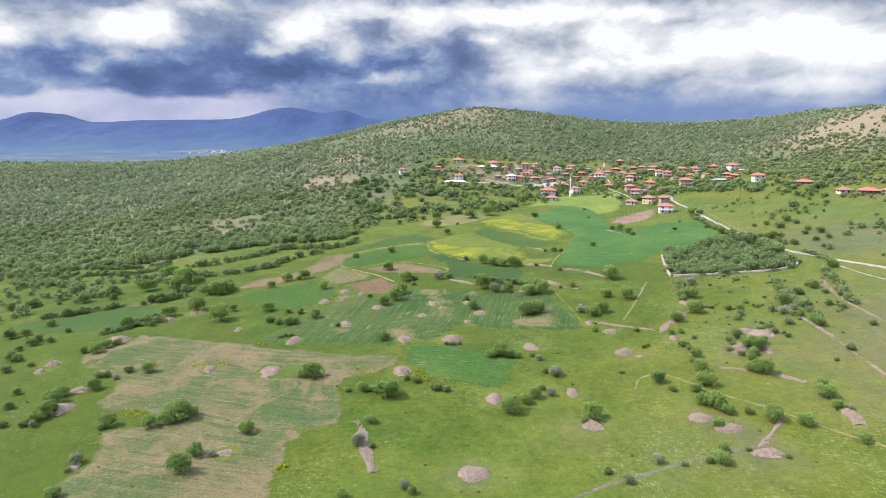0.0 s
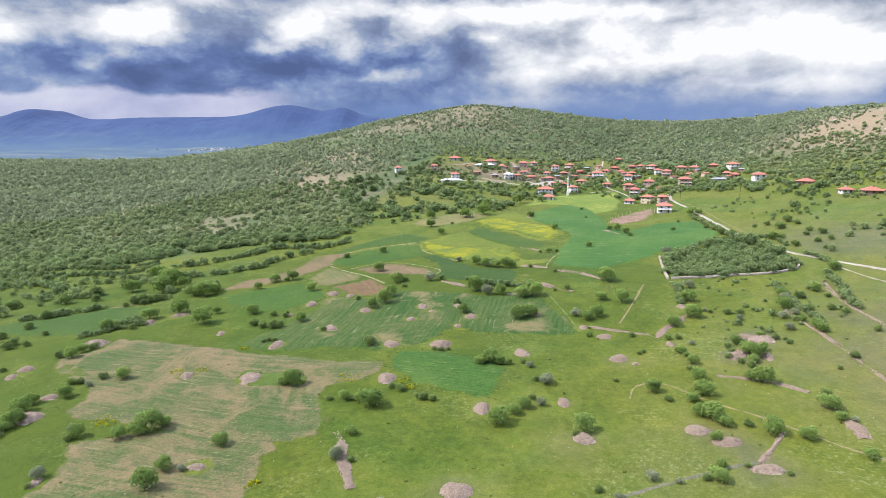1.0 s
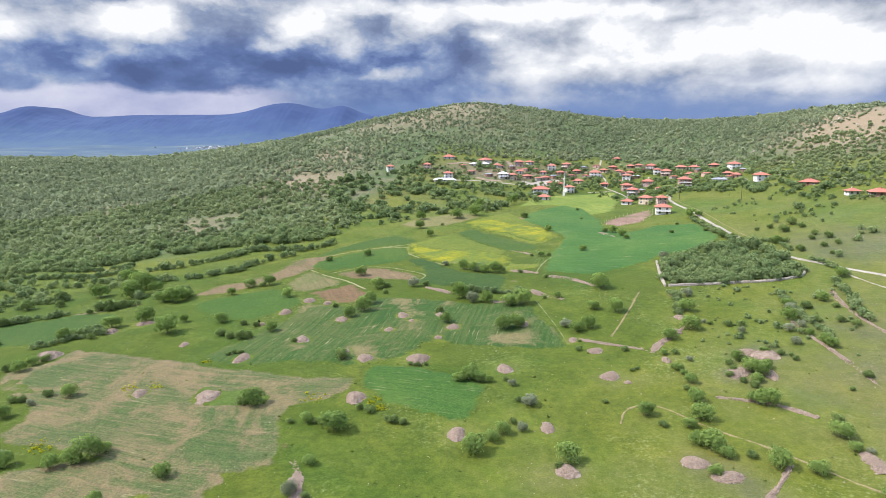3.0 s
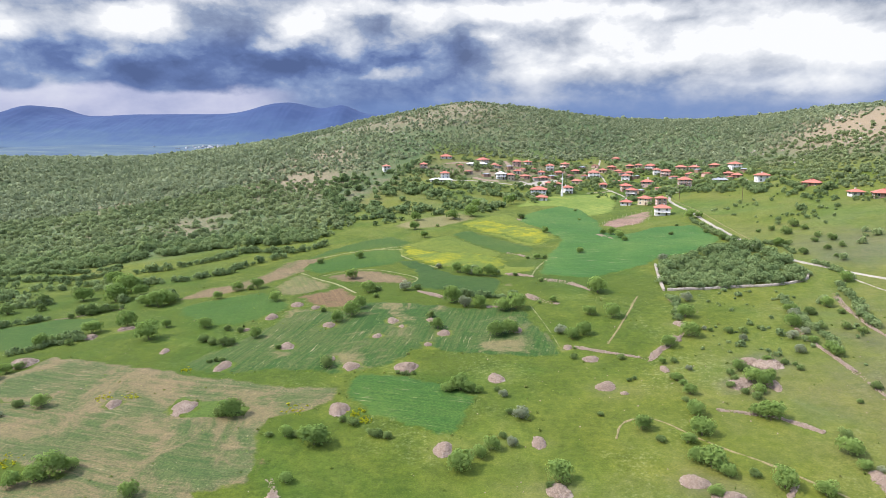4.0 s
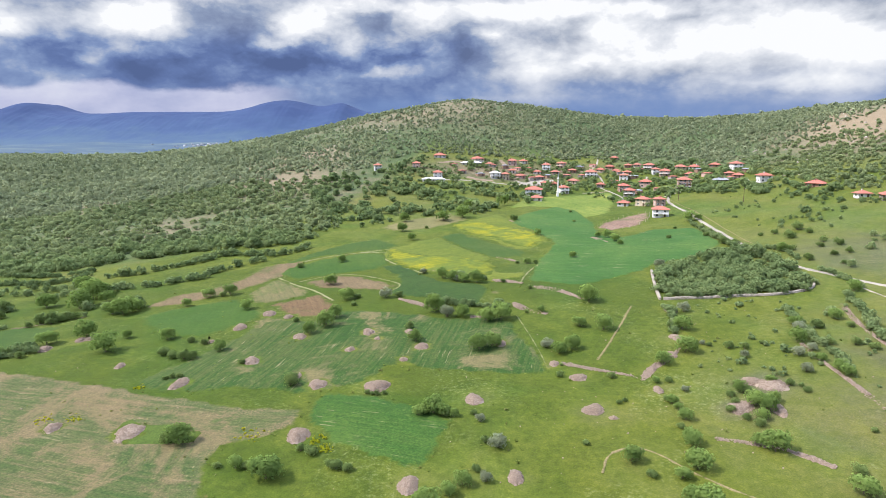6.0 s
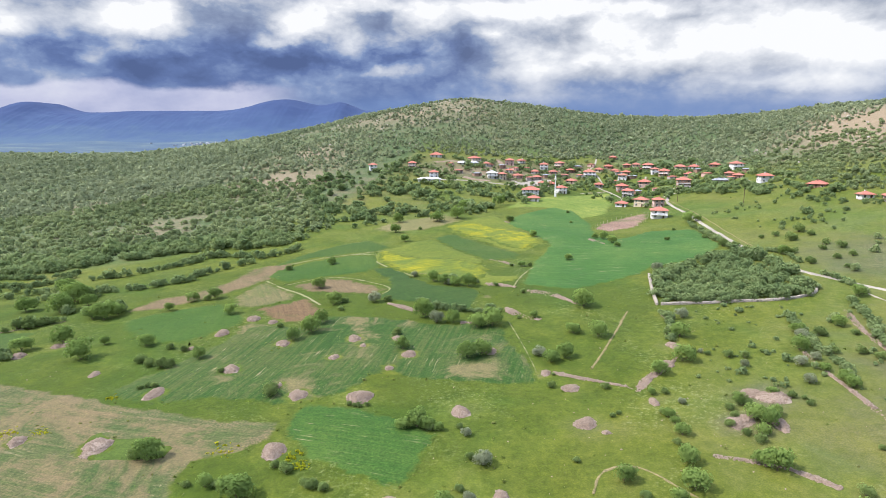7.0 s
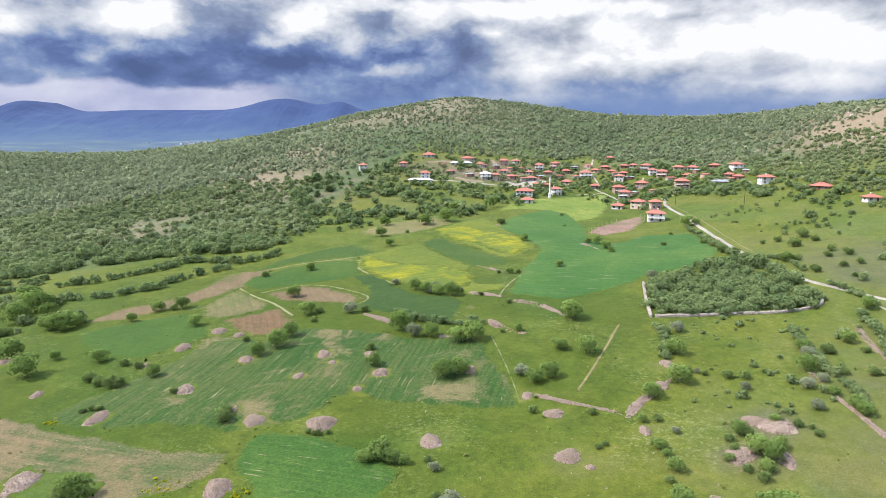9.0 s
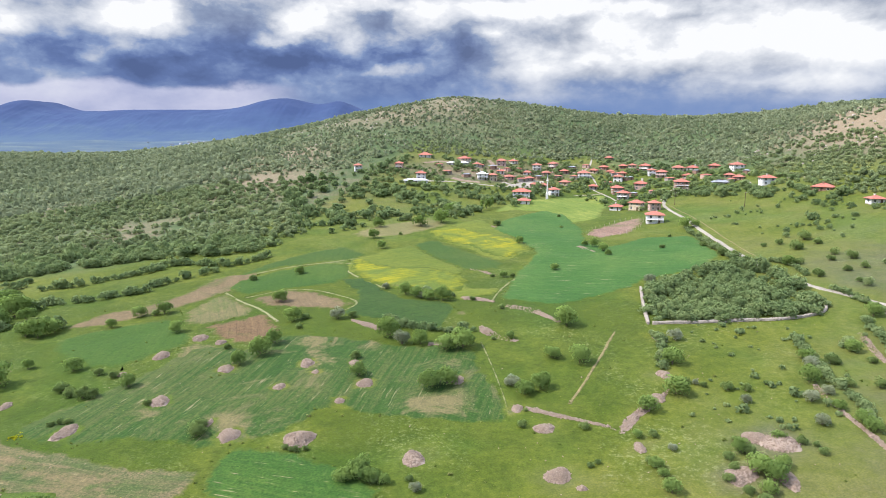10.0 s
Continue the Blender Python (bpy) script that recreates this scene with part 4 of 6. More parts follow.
for i, (x, y, w, d) in enumerate(ROUND + ROUND2):
    ob = heap(x, y, w, d, 100 + i)
    tagged(ob, "wide heap of pinkish grey field stones in grass" if w > 5.5 else "small heap of pinkish grey field stones", "stone heap", "stone heaps in the fields")
BANK_LINES = [
    [(3.1, 263.8), (8.5, 259.5), (13.7, 254.1)],
    [(43.5, 252.0), (46.3, 243.6), (53.1, 239.0)],
    [(53.0, 269.8), (59.8, 266.1), (62.9, 260.4), (67.0, 251.4)],
    [(38.6, 281.4), (44.3, 278.6), (49.3, 274.4)],
    [(12.9, 299.7), (18.9, 295.7)],
    [(43.2, 322.2), (48.3, 316.5), (52.6, 310.0)],
    [(-21.7, 142.8), (-19.6, 139.1), (-18.8, 132.6), (-16.4, 125.5), (-14.9, 120.0)],
    [(86.5, 156.6), (89.9, 153.3), (92.0, 150.0)],
    [(93.1, 136.5), (93.1, 133.1), (92.1, 129.4)],
    [(115.1, 203.4), (113.4, 190.2), (113.8, 180.4), (113.2, 172.6), (112.5, 163.8), (112.3, 156.5), (111.9, 147.6)],
    [(136.5, 211.4), (133.7, 200.1), (133.8, 189.1), (133.9, 179.2)],
    [(66.8, 122.9), (71.6, 127.5), (77.5, 134.2)],
    [(74.8, 162.2), (82.5, 159.1), (86.5, 156.6)],
    [(141.0, 228.9), (137.8, 218.5), (136.0, 210.7)],
    [(68.6, 189.6), (72.5, 195.3), (79.6, 200.7), (83.9, 205.9)],
    [(93.8, 353.2), (97.3, 339.1), (101.2, 330.2)],
    [(58.9, 416.9), (61.5, 408.8), (65.3, 412.5)],
    [(32.1, 244.6), (35.5, 239.5), (28.1, 240.6)],
]
BANK_WIDTHS = {6: 2.3, 7: 1.6, 9: 1.2, 10: 1.2, 14: 1.6, 11: 1.2, 12: 1.6, 13: 1.6}
for i, line in enumerate(BANK_LINES):
    tagged(ridge(line, 300 + i, BANK_WIDTHS.get(i, 2.8)), "long low bank of cleared grey stones", "stone bank", "stone banks between fields")
tagged(dry_wall([(99.9, 280.0), (95.5, 263.3), (91.8, 246.3)], 401, 0.85, 0.45), "pale dry stone wall along an orchard side", "stone wall", "orchard walls")
tagged(dry_wall([(93.1, 246.0), (111.8, 243.9), (125.3, 240.9), (133.0, 241.4), (140.3, 242.5), (143.4, 247.2)], 402, 0.7, 0.4), "long pale dry stone wall below an orchard", "stone wall", "orchard walls")
tagged(ridge([(50.6, 201.5), (56.8, 197.7), (62.8, 194.7), (67.5, 191.9), (68.4, 189.0)], 403, 1.1, 0.3), "low broken field wall of loose stones", "stone bank")
tagged(ridge([(-129.6, 249.8), (-126.4, 251.1), (-113.2, 259.6), (-110.3, 261.7)], 404, 0.5, 0.3), "low line of field stones beside a hedge", "stone bank")

# ---- trees ----


def leaf_material(name, dark, mid, light, per_thing=True, through_leaf=(0.15, 0.21, 0.035, 1)):
    m, n = material(name)
    if per_thing:
        own = n.add("ShaderNodeObjectInfo").outputs["Random"]
    else:
        own = n.add("ShaderNodeAttribute", attribute_name="tint").outputs["Fac"]
    leaf = n.add("ShaderNodeNewGeometry").outputs["Random Per Island"]
    f = n.math("ADD", n.math("MULTIPLY", own, 0.6), n.math("MULTIPLY", leaf, 0.4))
    col = n.ramp(f, [(0.1, dark), (0.5, mid), (0.9, light)])
    d = n.add("ShaderNodeBsdfDiffuse", {0: col, 1: 0.9}).outputs[0]
    t = n.add("ShaderNodeBsdfTranslucent", {0: n.mix(0.4, col, through_leaf)}).outputs[0]
    n.add("ShaderNodeOutputMaterial", {0: n.add("ShaderNodeMixShader", {0: 0.48, 1: d, 2: t}).outputs[0]})
    return m


OAK_LEAF = leaf_material("oak_leaf", (0.128, 0.194, 0.054), (0.174, 0.254, 0.070), (0.240, 0.332, 0.092), True, (0.13, 0.20, 0.04, 1))
SHRUB_LEAF = leaf_material("shrub_leaf", (0.114, 0.164, 0.055), (0.152, 0.212, 0.070), (0.202, 0.268, 0.088), True, (0.12, 0.18, 0.04, 1))
SILVER_LEAF = leaf_material("silver_leaf", (0.178, 0.206, 0.125), (0.232, 0.262, 0.162), (0.290, 0.320, 0.205), True, (0.14, 0.18, 0.07, 1))
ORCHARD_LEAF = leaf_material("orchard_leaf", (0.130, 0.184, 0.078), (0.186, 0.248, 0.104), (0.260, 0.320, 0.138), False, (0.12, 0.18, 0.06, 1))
# scrub leaves paler and greyer the further off: haze put into their colour
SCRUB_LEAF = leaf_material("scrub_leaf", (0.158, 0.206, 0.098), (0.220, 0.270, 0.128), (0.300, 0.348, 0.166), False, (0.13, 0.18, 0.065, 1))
HAZED_WOOD_LEAF = leaf_material("hazed_wood_leaf", (0.188, 0.226, 0.134), (0.258, 0.297, 0.174), (0.345, 0.383, 0.222), False, (0.14, 0.18, 0.085, 1))
m, n = material("bark")
w = place(n)
grain = n.noise(n.vec("MULTIPLY", w, (6.0, 6.0, 1.2)), 1.0, 5.0, 0.7)
finish(n, n.ramp(grain, [(0.3, (0.06, 0.045, 0.033)), (0.7, (0.17, 0.135, 0.10))]), 0.95, grain, 0.7, 0.05)
BARK = m


def crown_arrays(seed, lobes, leaves, size, tall=0.95, spread=0.62, low=0.35, squash=1.0):
    """Leaf sprays over a cluster of lobes; crown radius about 1, standing from low upwards."""
    rng = np.random.default_rng(seed)
    ang = rng.uniform(0, 6.28, lobes) + np.arange(lobes) * 2.4
    rad = spread * np.sqrt(rng.uniform(0.05, 1, lobes))
    r = rng.uniform(0.34, 0.54, lobes) * (1.15 - 0.4 * rad)
    c = np.stack([rad * np.cos(ang), rad * np.sin(ang) * squash, low + 0.75 * r + (tall - low - 0.4) * np.linspace(0.0, 1.0, lobes) ** 0.8 * (1 - 0.5 * rad)], 1)
    pick = rng.choice(lobes, leaves, p=r**2 / (r**2).sum())
    d = rng.normal(0, 1, (leaves, 3))
    d /= np.linalg.norm(d, axis=1)[:, None]
    d[:, 2] = np.where(d[:, 2] < -0.55, -d[:, 2], d[:, 2])
    depth = 1 - np.abs(rng.normal(0, 0.08, leaves))
    at = c[pick] + d * (r[pick] * depth)[:, None] * rng.uniform(0.9, 1.14, (leaves, 1))
    nrm = d + rng.normal(0, 0.34, (leaves, 3))
    nrm /= np.linalg.norm(nrm, axis=1)[:, None]
    a = np.cross(nrm, rng.normal(0, 1, (leaves, 3)))
    a /= np.linalg.norm(a, axis=1)[:, None]
    b = np.cross(nrm, a)
    s = size * rng.uniform(0.6, 1.35, (leaves, 1))
    bend = nrm * s * rng.uniform(-0.3, 0.1, (leaves, 1))
    co = np.stack([at - a * s * 0.75, at - b * s * 0.5 + bend, at + a * s * 0.75, at + b * s * 0.5 + bend], 1)
    # leaves of a spray are lit together, by where they sit on their lobe and crown
    out = at - (0, 0, low + 0.35 * (tall - low))
    soft = 0.75 * d + 0.55 * out / (np.linalg.norm(out, axis=1)[:, None] + 1e-6) + 0.22 * nrm
    soft /= np.linalg.norm(soft, axis=1)[:, None]
    return co.reshape(-1, 3), np.arange(leaves * 4).reshape(-1, 4), np.repeat(soft, 4, 0), c


def trunk_mesh(name, seed, centres, low, thick=0.055, stems=1):
    """A tapered trunk with limbs that reach into the lobes."""
    rng = np.random.default_rng(seed)
    bm = bmesh.new()

    def limb(p0, p1, r0, r1, bow):
        p0, p1 = Vector(p0), Vector(p1)
        mid = (p0 + p1) / 2 + Vector(bow)
        rings = []
        for k in range(3):
            u = k / 2
            c = p0 * (1 - u) ** 2 + mid * (2 * u * (1 - u)) + p1 * u * u
            rr = r0 * (1 - u) + r1 * u
            rings.append([bm.verts.new(c + Vector((rr * math.cos(q), rr * math.sin(q), 0))) for q in np.arange(5) * math.pi * 0.4])
        for a, c in zip(rings, rings[1:]):
            for k in range(5):
                bm.faces.new((a[k], a[(k + 1) % 5], c[(k + 1) % 5], c[k]))
        bm.faces.new(rings[-1])

    for s in range(stems):
        fork = (rng.normal(0, 0.05) + 0.1 * (s - (stems - 1) / 2), rng.normal(0, 0.05), low * 1.1)
        limb((0.06 * (s - (stems - 1) / 2), 0, -0.12), fork, thick, thick * 0.65, rng.normal(0, 0.03, 3))
        for c in centres[s::stems][:4]:
            limb(fork, c, thick * 0.5, thick * 0.15, (0, 0, 0.06))
    me = bpy.data.meshes.new(name)
    bm.to_mesh(me)
    bm.free()
    me.materials.append(BARK)
    return me


def tree_kind(seed, leaf, lobes, leaves, size, tall, spread, low, stems=1, squash=1.0):
    co, fa, soft, c = crown_arrays(seed, lobes, leaves, size, tall, spread, low, squash)
    crown = mesh_of("crown", co, fa, False, soft)
    crown.materials.append(leaf)
    return crown, trunk_mesh("trunk", seed, c, low, stems=stems)


OAKS = [tree_kind(500 + i, OAK_LEAF, 17 + i, 1120, 0.113, 1.05 + 0.15 * (i % 3), 0.60, 0.12, squash=0.85 + 0.06 * i) for i in range(6)]
SHRUBS = [tree_kind(520 + i, SHRUB_LEAF, 13 + i, 760, 0.125, 0.85, 0.62, 0.0, 3) for i in range(5)]
SILVERS = [tree_kind(540 + i, SILVER_LEAF, 13 + i, 1100, 0.10, 1.05, 0.56, 0.06, 2) for i in range(3)]


def plant(name, kind, x, y, r, turn, tall=1.0):
    root = new(name)
    z = float(height(x, y))
    root.matrix_basis = pose(x, y, z, 0, 0, turn) @ Matrix.Diagonal((r, r, r * tall, 1))
    for part_name, me in (("trunk", kind[1]), ("crown", kind[0])):
        ob = new(part_name, me)
        ob.parent = root
    return root


rng = np.random.default_rng(77)
OAK_PLACES = [
    [(-105.9, 232.1, 3.3), (-97.0, 238.3, 3.7), (-82.3, 223.0, 4.0), (-81.5, 233.9, 1.6), (-67.0, 231.0, 2.5), (-46.4, 219.1, 2.0), (-50.4, 257.6, 2.4), (-70.9, 275.6, 2.4), (-75.1, 265.3, 1.9), (-63.3, 278.0, 2.7), (-135.3, 278.6, 3.8), (-101.7, 263.5, 3.1), (-96.3, 261.0, 3.9), (-93.2, 264.5, 3.2), (-119.7, 274.7, 4.4), (-122.2, 287.6, 4.6), (-135.3, 304.9, 4.4), (-121.3, 292.5, 4.2), (-113.0, 281.1, 3.2), (-25.9, 287.1, 2.8), (-27.5, 324.2, 2.2), (-16.5, 266.1, 2.7), (2.7, 366.3, 2.5), (-3.8, 389.3, 3.0), (-4.0, 416.0, 3.1), (18.7, 416.1, 4.1), (31.0, 424.7, 4.2), (36.4, 453.2, 4.1)],
    [(16.4, 247.5, 3.7), (25.8, 240.9, 2.4), (33.0, 236.0, 3.1), (37.6, 235.9, 3.7), (-22.6, 230.9, 2.2), (-18.5, 237.7, 3.2), (-17.1, 246.0, 2.5), (18.9, 287.6, 2.3), (22.9, 283.5, 2.5), (27.3, 281.0, 2.5), (32.2, 279.3, 2.9), (10.9, 221.4, 2.2), (29.7, 213.2, 2.9), (33.4, 214.4, 2.8), (68.5, 248.6, 3.7), (60.7, 226.6, 2.4), (66.9, 222.1, 2.7), (99.9, 349.1, 2.3), (101.4, 339.0, 2.5), (96.8, 353.7, 1.6), (101.6, 330.0, 1.5), (76.3, 312.9, 1.8), (151.1, 376.0, 3.1), (155.7, 376.1, 2.3), (55.3, 306.1, 1.7), (68.7, 367.2, 2.1), (51.2, 241.0, 1.4)],
    [(88.8, 218.1, 2.8), (84.3, 203.4, 2.8), (76.0, 197.0, 2.3), (71.1, 187.5, 1.1), (71.4, 177.4, 1.4), (72.0, 174.7, 1.1), (71.8, 169.9, 1.7), (88.0, 180.1, 1.6), (88.6, 173.7, 2.3), (89.8, 171.1, 2.1), (92.8, 174.2, 1.5), (96.3, 182.8, 1.5), (87.4, 168.4, 1.5), (119.7, 215.4, 2.0), (114.5, 204.4, 2.3), (113.5, 191.9, 1.4), (114.9, 186.2, 1.7), (114.6, 183.2, 1.6), (16.8, 178.7, 2.2), (19.1, 176.8, 1.9), (15.0, 177.9, 1.4), (21.8, 175.8, 1.1), (51.5, 208.0, 2.2), (55.3, 210.4, 2.4), (149.9, 236.8, 2.3), (132.8, 218.1, 2.1), (155.0, 289.6, 2.4)],
    [(-87.1, 174.8, 2.2), (-103.8, 160.9, 1.9), (-100.7, 149.2, 2.6), (-101.8, 146.3, 2.1), (-103.0, 155.8, 2.5), (-96.8, 163.8, 2.0), (-65.4, 143.8, 2.9), (-67.3, 142.0, 2.1), (-63.0, 146.6, 1.8), (-46.4, 137.3, 1.9), (-55.2, 120.2, 2.6), (-54.7, 127.2, 1.9), (-77.3, 113.3, 1.6), (-37.4, 168.2, 2.9), (-22.0, 158.1, 1.6), (-14.9, 154.3, 3.4), (-17.7, 157.2, 1.5), (-17.8, 141.1, 1.6), (16.4, 143.0, 2.6), (20.4, 147.0, 1.7), (22.9, 149.8, 1.7), (34.9, 138.1, 2.5), (16.8, 177.2, 2.4), (13.9, 176.7, 1.8)],
    [(56.0, 155.7, 2.1), (69.5, 160.6, 2.3), (67.7, 152.4, 2.6), (64.9, 140.8, 2.8), (63.2, 143.3, 1.9), (66.5, 138.4, 2.0), (61.8, 131.9, 1.5), (75.0, 133.5, 2.3), (80.7, 130.7, 1.9), (92.0, 142.3, 2.5), (84.1, 156.4, 2.7), (91.7, 137.3, 1.5), (88.5, 122.5, 1.4), (56.3, 117.8, 2.0), (58.6, 121.8, 1.2), (82.2, 158.5, 1.7), (63.7, 149.8, 1.6), (-19.9, 111.1, 1.2), (-115.8, 220.2, 2.3), (-112.4, 193.1, 2.2), (-111.4, 198.0, 1.9), (-81.1, 142.0, 1.9), (-70.8, 140.5, 1.8)],
]
SHRUB_PLACES = [
    [(0.8, 187.6, 0.8), (2.0, 187.0, 0.7), (3.2, 186.8, 0.9), (4.9, 187.1, 0.7), (-54.4, 200.6, 1.0), (-51.2, 201.5, 1.1), (-52.8, 201.4, 0.9)],
    [(-116.4, 193.7, 1.5), (-109.8, 201.5, 1.7), (-113.5, 221.7, 2.1), (-107.1, 220.6, 1.5), (-92.8, 175.0, 1.5), (-100.4, 172.6, 1.5), (-97.8, 172.3, 1.3), (-103.5, 143.6, 1.4), (-108.6, 144.0, 1.3), (-82.5, 140.7, 1.2), (-79.8, 122.4, 0.8), (-19.7, 158.0, 1.2), (-25.9, 158.4, 1.0), (-16.2, 129.6, 1.0), (-6.3, 112.4, 1.1), (-1.6, 156.6, 1.5), (0.7, 155.8, 1.2), (-3.1, 157.4, 1.1), (-7.8, 162.2, 1.5), (-10.2, 163.5, 1.1), (25.7, 154.3, 1.0), (28.1, 164.3, 1.1), (32.8, 136.2, 1.0), (20.0, 176.0, 1.3), (58.3, 150.6, 1.2), (71.5, 137.7, 1.3), (94.6, 147.9, 1.4)],
    [(112.5, 165.0, 1.3), (54.1, 118.1, 1.0), (63.8, 121.7, 0.8), (32.9, 116.2, 0.9), (70.3, 118.4, 0.7), (-139.4, 192.2, 2.2), (-140.6, 205.4, 2.1), (-142.0, 200.2, 1.3), (-136.0, 207.5, 1.4), (-40.2, 168.4, 1.6), (48.7, 162.6, 0.8), (59.9, 178.6, 0.8), (89.0, 179.6, 1.4), (85.0, 178.2, 1.2), (71.0, 178.8, 1.2), (69.7, 166.8, 1.0), (129.1, 180.6, 1.2), (129.3, 195.9, 1.5), (121.5, 201.3, 1.3), (124.0, 212.7, 1.8), (126.9, 199.5, 1.5), (88.6, 207.9, 1.0), (91.6, 206.0, 1.0), (74.1, 187.3, 1.1), (85.7, 165.8, 1.3), (105.5, 159.9, 0.8)],
    [(-117.2, 222.9, 2.4), (-113.3, 222.3, 1.6), (-111.1, 223.5, 1.7), (-109.9, 225.7, 1.6), (-108.7, 228.0, 1.3), (-58.4, 227.4, 1.4), (-53.6, 225.4, 1.4), (-62.7, 218.5, 2.0), (-59.1, 215.9, 1.7), (-55.1, 214.3, 2.0), (-52.5, 214.0, 1.7), (-65.4, 276.0, 1.5), (-123.2, 255.6, 2.4), (-119.9, 256.9, 2.9), (-116.6, 258.2, 2.3), (-113.7, 260.3, 2.1), (-136.0, 250.5, 1.8), (-124.6, 251.4, 1.4), (-144.4, 265.6, 2.1), (-12.7, 267.6, 1.6), (-12.7, 258.6, 1.2), (-45.7, 319.8, 1.8), (9.5, 396.9, 1.3), (42.3, 444.1, 2.9), (2.9, 266.6, 1.6), (-29.4, 242.4, 1.3), (8.7, 232.4, 1.6), (-20.1, 196.8, 1.9)],
    [(61.6, 418.8, 2.6), (51.1, 308.1, 1.2), (58.6, 305.3, 1.2), (42.0, 277.5, 1.1), (51.1, 267.1, 1.1), (46.5, 240.6, 0.8), (138.0, 360.8, 1.2), (126.3, 336.0, 1.4), (142.7, 333.4, 1.6), (144.2, 327.5, 1.6), (141.9, 313.2, 2.3), (144.8, 308.7, 2.0), (145.0, 298.8, 1.9), (131.9, 506.6, 1.7), (101.5, 445.5, 1.3), (96.4, 410.0, 1.0), (161.6, 320.4, 1.3), (167.6, 319.8, 1.8), (168.8, 310.2, 2.7), (178.2, 320.9, 2.6), (178.8, 312.9, 1.7), (159.2, 290.1, 1.8), (157.0, 276.1, 1.5), (175.2, 296.2, 1.9), (176.7, 289.2, 2.1), (173.1, 276.1, 1.5)],
    [(82.4, 172.0, 1.2), (84.8, 175.1, 1.2), (88.7, 183.8, 0.8), (84.3, 168.7, 1.1), (96.0, 203.6, 1.5), (99.5, 202.5, 1.3), (105.0, 204.8, 0.8), (125.1, 212.6, 1.3), (122.4, 213.2, 0.9), (100.2, 181.3, 1.1), (102.2, 180.1, 0.8), (102.1, 177.4, 1.0), (93.4, 185.2, 0.6), (49.1, 193.8, 1.1), (50.5, 200.2, 0.6), (61.7, 192.1, 1.2), (-19.5, 194.0, 2.0), (-36.5, 208.4, 1.1), (26.4, 176.4, 0.9), (86.1, 221.2, 1.1), (61.4, 179.5, 0.7), (133.2, 211.4, 1.3), (167.0, 275.5, 1.5), (156.5, 273.4, 1.7), (163.2, 263.7, 1.2), (169.9, 289.8, 1.6)],
    [(-155.1, 215.1, 2.4), (-151.6, 217.5, 2.0), (-141.3, 209.6, 1.8), (-136.2, 190.2, 2.0), (-133.3, 180.7, 1.7), (-127.9, 184.4, 1.2), (-147.9, 226.6, 2.1), (-149.5, 240.0, 2.5), (-177.0, 261.4, 3.2), (-185.3, 259.2, 2.9), (-155.6, 262.7, 2.9), (-150.0, 275.6, 3.3), (-143.1, 288.3, 3.2), (-118.0, 163.1, 1.4), (-114.2, 154.2, 1.5), (-136.2, 217.7, 1.4), (-118.6, 254.5, 2.1)],
]
SILVER_PLACES = [
    [(-94.1, 170.0, 1.1), (-100.6, 143.4, 1.2), (-50.9, 127.0, 1.0), (-79.9, 125.7, 1.7), (-19.5, 130.9, 1.8), (-8.1, 114.3, 1.3), (30.6, 162.2, 2.2), (27.4, 150.9, 1.4), (94.3, 136.3, 0.9), (36.0, 112.7, 1.2), (44.0, 119.0, 1.3), (48.7, 117.5, 0.8), (-84.4, 145.6, 1.3), (97.1, 197.2, 1.3), (110.4, 196.3, 1.8), (107.2, 186.9, 1.6)],
    [(-1.9, 265.9, 2.5), (20.6, 241.7, 2.6), (11.0, 296.3, 1.7), (24.5, 282.4, 1.6)],
    [(94.9, 233.3, 2.1), (104.5, 284.8, 2.4), (118.5, 210.9, 2.0), (115.1, 198.4, 1.5), (90.2, 207.2, 0.9), (76.1, 182.0, 1.0), (27.6, 173.1, 1.2), (48.7, 212.6, 2.0), (138.2, 210.2, 1.4)],
]
for places in OAK_PLACES:
    for x, y, r in places:
        t = plant("tree", OAKS[rng.integers(6)], x, y, r * 1.12, rng.uniform(0, 360), rng.uniform(0.85, 1.1))
        tagged(t, "broad spreading green oak in the fields" if r > 3.2 else "small round green oak beside a field", "tree", "oaks in the fields")
for places in SHRUB_PLACES:
    for x, y, r in places:
        t = plant("shrub", SHRUBS[rng.integers(5)], x, y, r * 1.12, rng.uniform(0, 360), rng.uniform(0.85, 1.15))
        tagged(t, "dense dark green shrub among grass" if r > 1.7 else "low dark green shrub on pasture", "shrub", "shrubs in the fields")
for places in SILVER_PLACES:
    for x, y, r in places:
        t = plant("wild_pear_tree", SILVERS[rng.integers(3)], x, y, r * 1.1, rng.uniform(0, 360), rng.uniform(0.9, 1.1))
        tagged(t, "silvery grey-green wild pear beside stones", "tree", "wild pears in the fields")

# ---- woods, hedges and orchard: uncountable bushes ----
MID_CROWNS = [crown_arrays(660 + i, 11, 138, 0.238, 1.0, 0.58, 0.0)[:3] for i in range(6)]
FINE_CROWNS = [crown_arrays(680 + i, 13, 180, 0.20, 1.0, 0.58, 0.0)[:3] for i in range(6)]
LOW_CROWNS = [crown_arrays(600 + i, 9, 46, 0.40, 0.95, 0.55, 0.0)[:3] for i in range(6)]
FAR_CROWNS = [crown_arrays(620 + i, 5, 13, 0.70, 0.95, 0.45, 0.0)[:3] for i in range(6)]


def patchy(x, y, scale, seed):
    return np.array([noise.fractal(Vector((a * scale + seed, b * scale, seed)), 1.0, 2.0, 4) for a, b in zip(x, y)])


